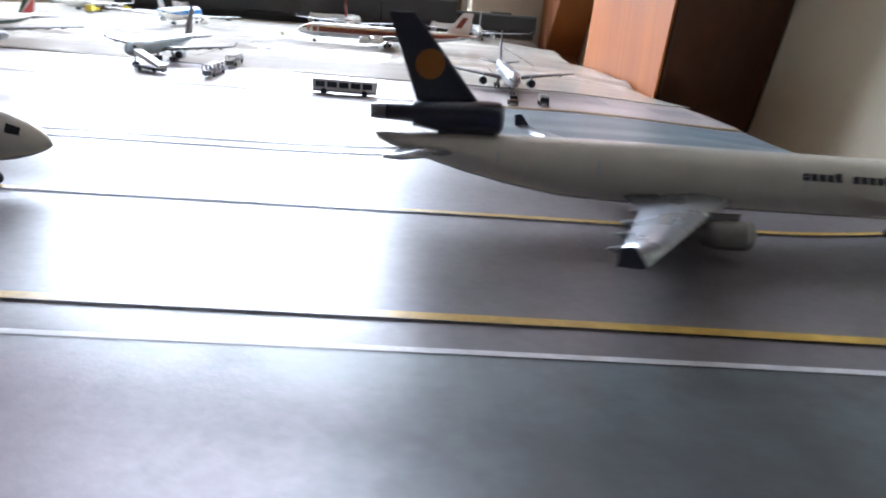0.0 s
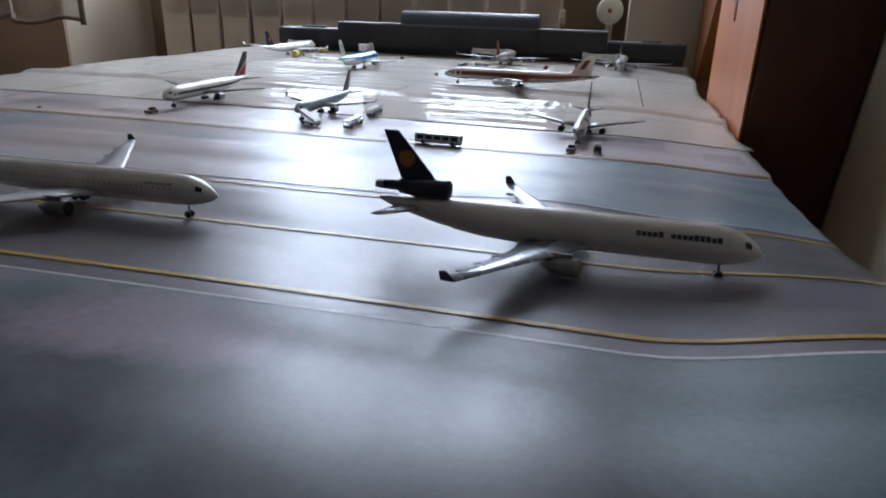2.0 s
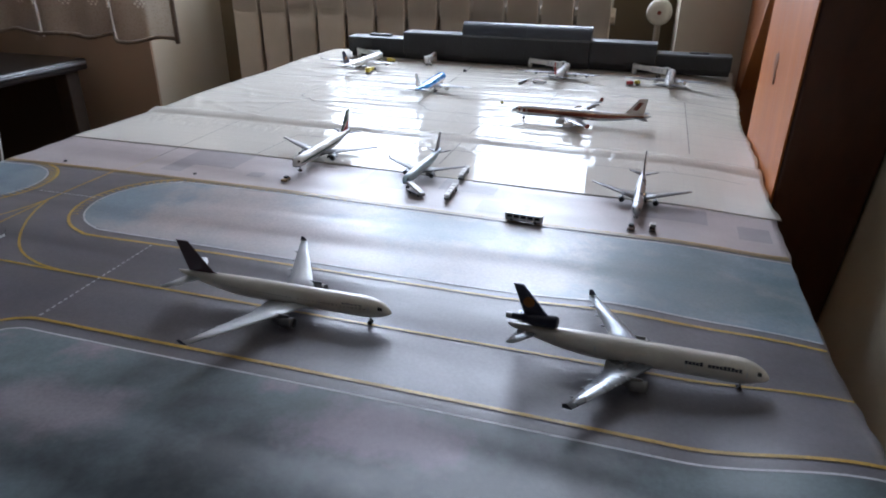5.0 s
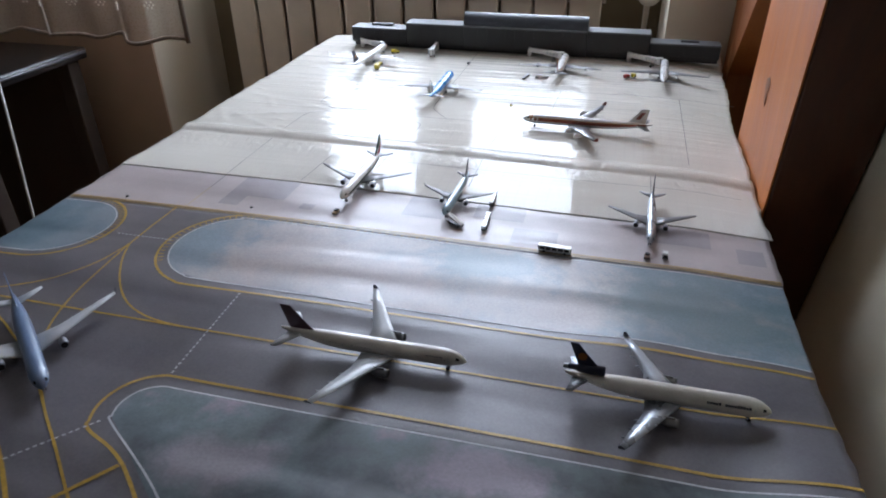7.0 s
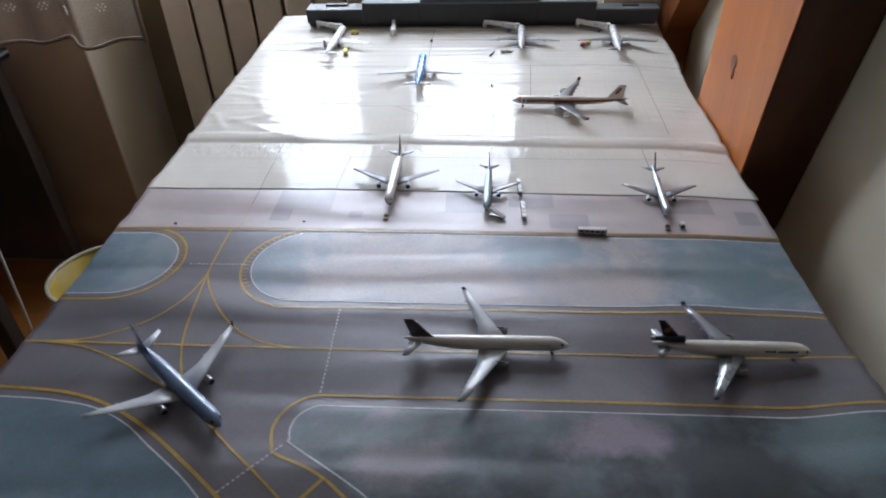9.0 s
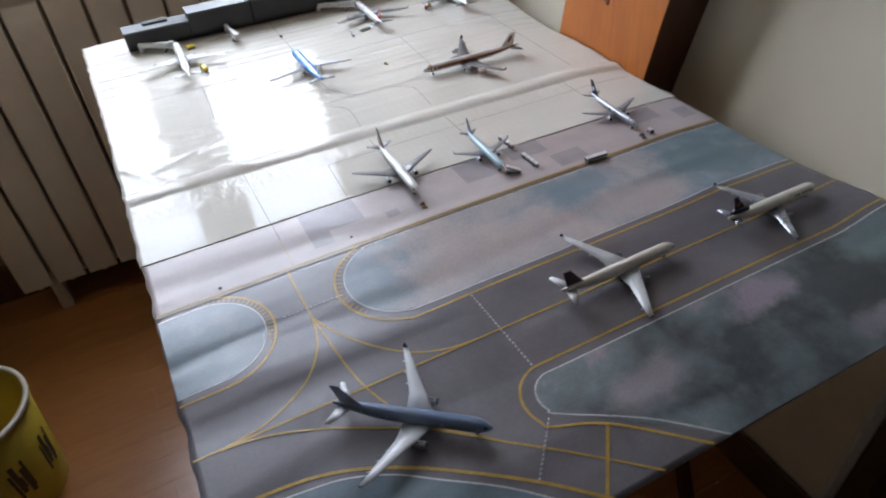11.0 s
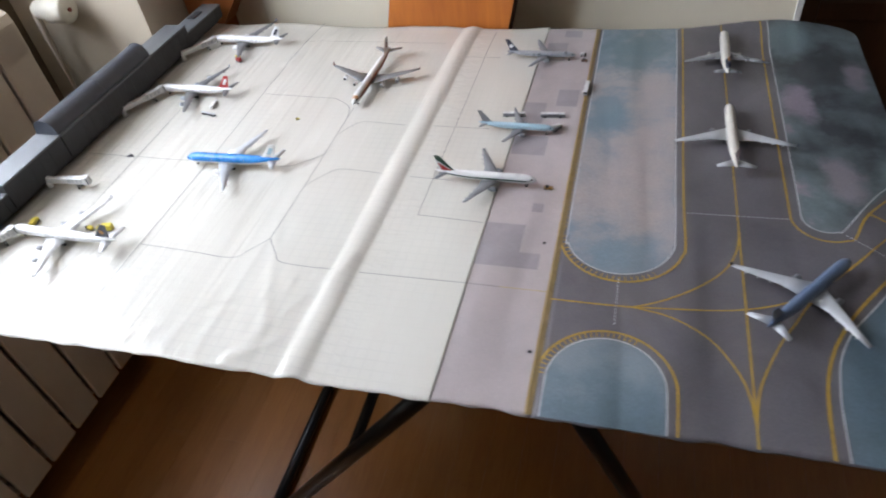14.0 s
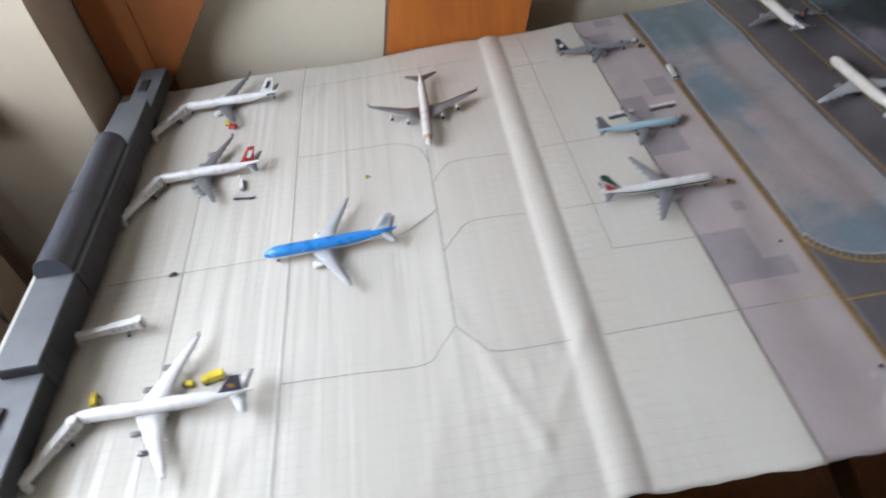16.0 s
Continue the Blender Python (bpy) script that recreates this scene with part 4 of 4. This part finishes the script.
            part("wordmark_bar", b, material, body, "small dark bars of lettering")
    # doors, thin dark outlines as small recess bars
    for s in (0.085, 0.30, 0.64, 0.80):
        for side in (1, -1):
            part("door", strip(L, R, h, s, s + 0.0045, 90 - side * 88, 90 - side * 62, 1.006, 2, 3), wing_grey, body)
    # wings
    tan = math.tan(radians(sweep))
    rx = L * (0.5 - root_s)
    half = span / 2
    for side in (1, -1):
        sec = []
        for u, chord, th in ((0.04, L * 0.195, 0.0022), (0.34, L * 0.115, 0.0014), (0.75, L * 0.066, 0.0009), (1.0, L * 0.034, 0.0005)):
            yy = half * u
            sec.append(foil((rx - yy * tan, side * yy, h - R * 0.62 + yy * dihedral), chord, th))
        wb = loft(sec)
        wg = part("wing", wb, wing, root, "", True)
        tx, ty, tz = rx - half * tan, side * half, h - R * 0.62 + half * dihedral
        if winglet:
            part("winglet", loft([foil((tx, ty, tz), L * 0.034, 0.0005), foil((tx - L * 0.018, ty + side * winglet * 0.35, tz + winglet), L * 0.018, 0.0004)]), tip, wg, "", False)
        for u in (0.30, 0.48, 0.64, 0.80):
            yy = half * u
            chord = L * (0.115 + (0.066 - 0.115) * max(0, (u - 0.34)) / 0.41)
            te = rx - yy * tan - chord
            zz = h - R * 0.62 + yy * dihedral
            part("flap_fairing", lathe([(-0.0030, 0.0001), (-0.0012, 0.0007), (0.0030, 0.0009), (0.0065, 0.0002)], "x", 7, (te, side * yy, zz - 0.0008)), wing, wg, "", True)
        er = engine_r or L * 0.0235
        el = er * 3.7
        for u in engines:
            yy = half * u
            ex = rx - yy * tan + L * 0.056
            ez = max(er + 0.0012, h - R * 0.62 + yy * dihedral - er * 1.15)
            eb = lathe([(0.0, er * 0.86), (0.0004, er * 0.97), (-el * 0.12, er), (-el * 0.5, er * 0.98), (-el * 0.72, er * 0.84), (-el * 0.74, er * 0.60), (-el, er * 0.34), (-el * 1.12, er * 0.05)], "x", 16, (ex, side * yy, ez), True)
            eng = part("engine", eb, engine, root, "", True)
            part("intake", lathe([(0.0005, er * 0.80), (0.0006, er * 0.2), (0.0010, er * 0.02)], "x", 14, (ex, side * yy, ez)), black_rubber, eng, "dark round intake")
            part("pylon", box((ex - el * 0.95, side * yy - 0.0004, ez + er * 0.75), (ex - el * 0.2, side * yy + 0.0004, ez + er * 1.45)), engine, eng)
        # tailplane
        _, lift = body_at(0.90, R)
        tb = loft([foil((L * (0.5 - 0.865), side * R * 0.25, h + lift * 0.8), L * 0.095, 0.0012), foil((L * (0.5 - 0.865) - span * 0.155 * 0.62, side * span * 0.155, h + lift * 0.8 + 0.0016), L * 0.036, 0.0005)])
        part("tailplane", tb, wing, root, "", True)
    # fin
    fx = L * (0.5 - 0.815)
    fz = h + R * 0.72
    if tail_engine:
        fz = h + R * 1.75
        ez, er = h + R * 1.45, R * 0.52
        x0 = L * (0.5 - 0.80)
        eb = lathe([(0.0, er * 0.9), (-0.001, er), (-L * 0.10, er * 1.0), (-L * 0.14, er * 0.80), (-L * 0.142, er * 0.57), (-L * 0.185, er * 0.5), (-L * 0.186, er * 0.2)], "x", 16, (x0, 0, ez))
        te = part("tail_engine", eb, fin, root, "dark engine at the fin's base", True)
        part("intake", lathe([(0.0004, er * 0.78), (0.0005, er * 0.1)], "x", 14, (x0, 0, ez)), black_rubber, te)
        part("exhaust", lathe([(0.0, er * 0.52), (-0.0035, er * 0.44)], "x", 12, (x0 - L * 0.1855, 0, ez)), gear_grey, te)
        part("engine_mount", loft([[Vector((px, py, pz)) for px, py in ((x0 - L * 0.005, 0.0008), (x0 - L * 0.005, -0.0008), (x0 - L * 0.10, -0.0008), (x0 - L * 0.10, 0.0008))] for pz in (h + R * 0.7, ez)]), fin, te)
        fx = x0 - L * 0.02
    fh = fin_h - (0.0035 if tail_engine else 0)
    fb = loft([foil((fx + L * 0.045, 0, fz - 0.0008), L * 0.165, 0.0006, "y"), foil((fx - 0.0015, 0, fz + fh * 0.12), L * 0.125, 0.0010, "y"), foil((fx - fh * 0.78, 0, fz + fh), L * 0.058, 0.0006, "y")]) if not tail_engine else loft([foil((fx, 0, fz - 0.002), L * 0.11, 0.0010, "y"), foil((L * (0.5 - 0.945), 0, fz + fh), L * 0.042, 0.0006, "y")])
    fo = part("fin", fb, fin, root, "", False)
    if fin_mark:
        kind, material = fin_mark
        for side in (1, -1):
            if kind == "disc":
                c = Vector((fx - fh * 0.46 - L * (0.037 if tail_engine else 0.03), side * 0.0011, fz + fh * 0.46))
                d = lathe([(0, 0.0034), (0.0002, 0.0033)], "y", 20, tuple(c))
                part("fin_disc", d, material, fo, "amber disc")
            elif kind == "patch":
                b = bmesh.new()
                q = [(fx - fh * 0.30 - 0.0035, fz + fh * 0.30), (fx - fh * 0.30 - 0.0095, fz + fh * 0.30), (fx - fh * 0.66 - 0.0085, fz + fh * 0.78), (fx - fh * 0.66 - 0.0025, fz + fh * 0.78)]
                b.faces.new([b.verts.new((a, side * 0.0012, z)) for a, z in q])
                part("fin_patch", b, material, fo)
            elif kind == "wedge":
                b = bmesh.new()
                q = [(fx + 0.001, fz - 0.0005), (fx - 0.0178, fz - 0.0005), (fx - fh * 0.72 - 0.0088, fz + fh * 0.80)]
                b.faces.new([b.verts.new((a, side * 0.0011, z)) for a, z in q])
                part("fin_panel", b, white_plastic, fo)
                b = bmesh.new()
                q = [(fx - 0.003, fz + 0.001), (fx - 0.0165, fz + 0.001), (fx - fh * 0.55 - 0.0085, fz + fh * 0.58)]
                b.faces.new([b.verts.new((a, side * 0.0014, z)) for a, z in q])
                part("fin_wedge", b, material, fo)
    # undercarriage
    wr = 0.0016
    gx = L * (0.5 - 0.095)
    ng = part("nose_gear", tube([(gx, 0, wr), (gx, 0, h - R * 0.8)], 0.0006, 6), gear_grey, root)
    for side in (1, -1):
        part("wheel", wheel_bm(gx, side * 0.0012, wr, wr, 0.0010), black_rubber, ng)
    gx = L * (0.5 - 0.50)
    for side in (1, -1):
        gy = side * R * 1.05
        mg = part("main_gear", tube([(gx, gy, wr), (gx + 0.001, gy * 0.8, h - R * 0.5)], 0.0009, 6), gear_grey, root)
        for dx in (0.0022, -0.0022):
            for dy in (0.0012, -0.0012):
                part("wheel", wheel_bm(gx + dx, gy + dy, wr, wr, 0.0010), black_rubber, mg)
    return root


aeroplane((0.193, -0.2005), 0.5, "white twin-engined model airliner with dark red fin, on taxiway", 0.159, 0.151, 0.0071, cream_plastic, dark_belly, split=-52, fin=maroon, engine=dark_belly, engines=(0.31,), tip=navy, winglet=0.0030, wordmark=(0.115, 0.205, 24, 34, gear_grey, ("TxxTx",)), wing=wing_grey)
aeroplane((0.4170, -0.2030), -0.4, "white three-engined model freighter with dark blue fin", 0.1475, 0.124, 0.0075, cream_plastic, dark_belly, split=-50, fin=navy, engine=engine_grey, engines=(0.36,), tail_engine=True, tip=navy, winglet=0.0034, wordmark=(0.105, 0.310, 20, 37, ink, ("TxTTTxxxx", "Txxxx")), fin_mark=("disc", faded_amber), wing=silver, windows=False, sweep=35, root_s=0.385, dihedral=0.06)
aeroplane((-0.1115, -0.3080), -39.0, "slate-blue twin-engined model airliner with pale grey wings", 0.1475, 0.151, 0.0071, slate_blue, silver, split=-35, fin=slate_blue, engine=silver, engines=(0.31,), wing=wing_grey, tip=navy, winglet=0.0045, windows=True)
aeroplane((-0.0125, 0.0450), -91.0, "white twin-engined model airliner with green stripe and red-green fin, parked", 0.1372, 0.119, 0.0063, white_plastic, silver, split=-30, fin=green_paint, engine=silver, engines=(0.33,), stripe=((0.06, 0.90, -8, 12, green_paint),), fin_mark=("wedge", red_paint), winglet=0, wing=grey_wing)
aeroplane((0.1130, 0.0385), -92.0, "small pale-blue model airliner with grey fin, parked on the concrete strip", 0.1115, 0.0853, 0.0050, pale_blue, silver, split=-25, fin=dark_belly, engine=silver, engines=(0.34,), winglet=0.003, wing=grey_wing, fin_h=0.019)
aeroplane((0.3365, 0.0310), -91.5, "silver-grey model airliner with black and white fin, parked", 0.118, 0.095, 0.0048, silver, dark_belly, split=-30, fin=ink, engine=silver, engines=(0.33,), fin_mark=("disc", white_plastic), winglet=0, wing=grey_wing, fin_h=0.021)
aeroplane((-0.0110, 0.5780), 90.8, "sky-blue over white twin-engined model airliner taxiing on the paper apron", 0.159, 0.152, 0.0078, sky_blue, white_plastic, split=-5, fin=white_plastic, engine=white_plastic, engines=(0.32,), winglet=0, wing=wing_grey, fin_mark=("patch", pale_blue), engine_r=0.0043)
aeroplane((0.1535, 0.3660), 178.5, "white four-engined model airliner with rust-red stripe and fin mark", 0.1885, 0.1586, 0.0070, white_plastic, silver, split=-28, fin=white_plastic, engine=white_plastic, engines=(0.31, 0.60), stripe=((0.06, 0.95, -14, 20, brick_red), (0.06, 0.95, 21, 30, orange_paint), (0.045, 0.08, 22, 88, orange_paint)), fin_mark=("patch", brick_red), tip=brick_red, winglet=0.005, wing=grey_wing, fin_h=0.022, engine_r=0.0033)
aeroplane((0.1830, 0.7460), 88.0, "white model airliner with red fin at the terminal gate", 0.150, 0.151, 0.0071, white_plastic, silver, split=-40, fin=red_paint, engine=silver, engines=(0.31, 0.60), winglet=0.0045, wing=grey_wing, fin_mark=("patch", white_plastic), engine_r=0.0031)
aeroplane((0.3710, 0.7430), 87.0, "white model airliner with white striped fin at the terminal gate", 0.159, 0.151, 0.0071, white_plastic, silver, split=-40, fin=white_plastic, engine=white_plastic, engines=(0.31,), winglet=0.0045, wing=grey_wing, fin_mark=("patch", ink))
aeroplane((-0.1960, 0.7500), 88.0, "white four-engined model airliner with navy fin at the gate", 0.1810, 0.1586, 0.0071, white_plastic, wing_grey, split=-40, fin=navy, engine=gear_grey, engines=(0.31, 0.60), winglet=0.0045, wing=white_plastic, fin_mark=("disc", orange_paint), engine_r=0.0031)


# ---------------------------------------------------------------- gate bridges and vehicles
def jet_bridge(a, b, label, z0=0.0085):
    (ax, ay), (bx, by) = a, b
    hd = math.degrees(math.atan2(by - ay, bx - ax))
    L = math.hypot(bx - ax, by - ay)
    r = thing("jet_bridge", (ax, ay, ground_at(ax, ay)), hd, label, "jet bridge", "gate bridges")
    part("rotunda", lathe([(0.0, 0.0045), (0.0185, 0.0045), (0.0195, 0.003)], "z", 14), white_plastic, r, "", True)
    part("rear_tunnel", box((0.002, -0.0036, z0 + 0.001), (L * 0.56, 0.0036, z0 + 0.0095), 0.0005), white_plastic, r)
    t2 = part("front_tunnel", box((L * 0.50, -0.0043, z0 + 0.0003), (L * 0.92, 0.0043, z0 + 0.0105), 0.0005), white_plastic, r)
    for side in (1, -1):
        for k in range(4):
            x = L * (0.54 + 0.09 * k)
            part("side_panel", box((x, side * 0.0044 - 0.0001, z0 + 0.003), (x + L * 0.06, side * 0.0044 + 0.0001, z0 + 0.0085)), wing_grey, t2)
    part("cab", lathe([(0.0, 0.0058), (0.0115, 0.0058), (0.0122, 0.005)], "z", 12, (L * 0.94, 0, z0)), white_plastic, r)
    part("cab_hood", box((L * 0.95, -0.0048, z0 + 0.0005), (L * 1.0, 0.0048, z0 + 0.0112), 0.0006), dark_belly, r, "dark folding hood")
    bo = part("bogie", box((L * 0.72 - 0.001, -0.0045, 0.0016), (L * 0.72 + 0.001, 0.0045, z0 + 0.0005)), gear_grey, r)
    for side in (1, -1):
        part("wheel", wheel_bm(L * 0.72, side * 0.0045, 0.0018, 0.0018, 0.0015), black_rubber, bo)
    return r


jet_bridge((-0.258, 0.774), (-0.200, 0.741), "white model jet bridge reaching the airliner's nose")
jet_bridge((-0.091, 0.774), (-0.0850, 0.702), "white model jet bridge standing free at the terminal")
jet_bridge((0.106, 0.774), (0.178, 0.737), "white model jet bridge reaching the airliner's nose")
jet_bridge((0.304, 0.774), (0.365, 0.734), "white model jet bridge reaching the airliner's nose")


def vehicle(at, heading, label, size, body_m, cab_m, kind="truck", category="model vehicle"):
    L, W, H = size
    r = thing({"truck": "service_truck", "bus": "airport_bus", "cart": "baggage_cart", "tug": "pushback_tug"}[kind], (*at, ground_at(*at)), heading, label, category, "ground vehicles")
    wr = min(0.0016, H * 0.22)
    chassis = part("chassis", box((-L / 2, -W / 2 * 0.9, wr * 0.8), (L / 2, W / 2 * 0.9, wr * 1.6), 0.0002), dark_belly, r)
    if kind == "bus":
        b = part("body", box((-L / 2, -W / 2, wr * 1.2), (L / 2, W / 2, H), 0.0006), body_m, r)
        for side in (1, -1):
            for k in range(5):
                x0 = -L / 2 + L * (0.05 + 0.185 * k)
                part("window", box((x0, side * W / 2 - 0.0001, H * 0.48), (x0 + L * 0.15, side * W / 2 + 0.00025, H * 0.85)), dark_glass, b)
        for e in (1, -1):
            part("windscreen", box((e * L / 2 - 0.0002, -W / 2 * 0.85, H * 0.45), (e * L / 2 + 0.00025, W / 2 * 0.85, H * 0.88)), dark_glass, b)
    elif kind == "cart":
        n = 4
        for k in range(n):
            x0 = -L / 2 + L * k / n
            part("cart_bed", box((x0 + L * 0.012, -W / 2, wr * 1.4), (x0 + L / n - L * 0.012, W / 2, H * 0.5), 0.0002), cab_m, r)
            part("canopy", box((x0 + L * 0.012, -W / 2, H * 0.92), (x0 + L / n - L * 0.012, W / 2, H), 0.0002), body_m, r)
            for sx in (0.02, 0.22):
                for sy in (1, -1):
                    part("post", box((x0 + L * sx, sy * W * 0.46 - 0.0002, H * 0.5), (x0 + L * sx + 0.0005, sy * W * 0.46 + 0.0002, H * 0.92)), gear_grey, r)
    elif kind == "tug":
        part("body", box((-L / 2, -W / 2, wr), (L / 2, W / 2, H * 0.62), 0.0004), body_m, r)
        part("cab", box((-L * 0.35, -W * 0.4, H * 0.62), (L * 0.05, W * 0.4, H), 0.0004), cab_m, r)
    else:
        part("cargo_box", box((-L / 2, -W / 2, wr * 1.5), (L * 0.18, W / 2, H), 0.0004), body_m, r)
        c = part("cab", box((L * 0.22, -W / 2, wr * 1.3), (L / 2, W / 2, H * 0.78), 0.0006), cab_m, r)
        part("windscreen", box((L / 2 - 0.0002, -W * 0.42, H * 0.42), (L / 2 + 0.0002, W * 0.42, H * 0.7)), dark_glass, c)
    for sx in (0.32, -0.32):
        for side in (1, -1):
            part("wheel", wheel_bm(L * sx, side * W * 0.45, wr, wr, 0.0010), black_rubber, chassis)
    return r


vehicle((-0.172, 0.737), 15, "yellow model service truck beside the airliner's nose", (0.017, 0.0065, 0.0085), yellow_paint, yellow_paint)
vehicle((-0.170, 0.617), 100, "yellow model loader truck beside the airliner's tail", (0.022, 0.0080, 0.0105), yellow_paint, yellow_paint)
vehicle((-0.172, 0.642), 80, "small yellow model van under the wing", (0.011, 0.0055, 0.0065), yellow_paint, dark_glass)
vehicle((0.302, 0.654), 60, "red model fire truck near the gate", (0.014, 0.006, 0.0075), red_paint, red_paint)
vehicle((0.314, 0.662), 60, "yellow model service van near the gate", (0.010, 0.006, 0.0080), yellow_paint, yellow_paint)
vehicle((0.121, 0.618), 78, "row of black baggage carts with white canopies", (0.030, 0.0042, 0.0048), wing_grey, black_rubber, "cart")
vehicle((0.150, 0.624), 8, "white model belt loader truck at the airliner's hold", (0.024, 0.0050, 0.0060), white_plastic, white_plastic)
vehicle((-0.004, 0.690), 90, "small dark model tug in front of the blue airliner", (0.009, 0.0045, 0.0042), dark_belly, black_rubber, "tug")
vehicle((0.121, 0.453), -60, "tiny yellow and black model tractor on the paper", (0.006, 0.0035, 0.0036), yellow_paint, black_rubber, "tug")
vehicle((-0.0135, 0.029), -92, "brown pushback tug at the airliner's nose", (0.011, 0.0055, 0.0048), plain("ochre_paint", (0.30, 0.17, 0.04), 0.5), black_rubber, "tug")
vehicle((0.334, 0.016), -95, "brown pushback tug at the grey airliner's nose", (0.010, 0.0055, 0.0048), plain("brown_paint", (0.16, 0.09, 0.06), 0.5), black_rubber, "tug")
vehicle((0.352, 0.020), -90, "small white model van at the grey airliner", (0.009, 0.0050, 0.0060), white_plastic, dark_glass)
vehicle((0.241, 0.004), -3, "white model airport bus on the concrete strip", (0.034, 0.0068, 0.0080), white_plastic, white_plastic, "bus")
vehicle((0.160, 0.046), -88, "train of white-roofed baggage carts on the concrete strip", (0.036, 0.0052, 0.0072), white_plastic, dark_belly, "cart")
vehicle((0.157, 0.104), -87, "train of white-roofed baggage carts at the paper's edge", (0.034, 0.0052, 0.0072), white_plastic, dark_belly, "cart")

st = thing("stair_truck", (0.127, 0.036, ground_at(0.127, 0.036)), 150, "white model stair truck at the pale-blue airliner's door", "model vehicle", "ground vehicles")
part("chassis", box((-0.010, -0.003, 0.0012), (0.010, 0.003, 0.0028), 0.0002), dark_belly, st)
part("stair_ramp", loft([[Vector((-0.010, s * 0.0028, z)) for s, z in ((1, 0.0028), (-1, 0.0028), (-1, 0.0045), (1, 0.0045))], [Vector((0.010, s * 0.0028, z)) for s, z in ((1, 0.0085), (-1, 0.0085), (-1, 0.0115), (1, 0.0115))]]), white_plastic, st)
for sx in (0.006, -0.006):
    for s in (1, -1):
        part("wheel", wheel_bm(sx, s * 0.0028, 0.0014, 0.0014, 0.001), black_rubber, st)

# ---------------------------------------------------------------- bucket on the floor
bk = thing("bucket", (-0.800, 0.520, 0.0), 0, "yellow bucket with dark print and pale rim on the floor", "bucket")
part("wall", lathe([(0.0, 0.098), (0.25, 0.118), (0.25, 0.114), (0.008, 0.094)], "z", 36, closed=False), bucket_yellow, bk, "", True)
part("base", lathe([(0.002, 0.096), (0.008, 0.094)], "z", 36), bucket_yellow, bk)
part("rim", lathe([(0.247, 0.1165), (0.247, 0.122), (0.256, 0.122), (0.256, 0.113), (0.250, 0.1135)], "z", 36, closed=False), bucket_rim, bk, "pale rolled rim", True)
for a in (-60, -20, 25):
    b = bmesh.new()
    for k in range(5):
        t0, t1 = radians(a + k * 4 - 10), radians(a + k * 4 - 7 + 2 * (k % 2))
        z0, z1 = 0.07 + 0.012 * (k % 3), 0.13 + 0.02 * ((k + 1) % 3)
        rr = lambda z: 0.0985 + 0.020 * z / 0.25
        b.faces.new([b.verts.new((rr(z) * math.cos(t), rr(z) * math.sin(t), z)) for t, z in ((t0, z0), (t1, z0), (t1, z1), (t0, z1))])
    part("print_mark", b, bucket_print, bk)

# ---------------------------------------------------------------- floor strips near the table
i = 0
for r in range(30):
    y = -0.75 + r * 0.07
    for c in range(6):
        x = -1.55 + c * 0.42 + (r % 2) * 0.21
        o = new("plank", plank_meshes[i % 3])
        o.location = (x, y, 0.0)
        o.parent = floor
        i += 1
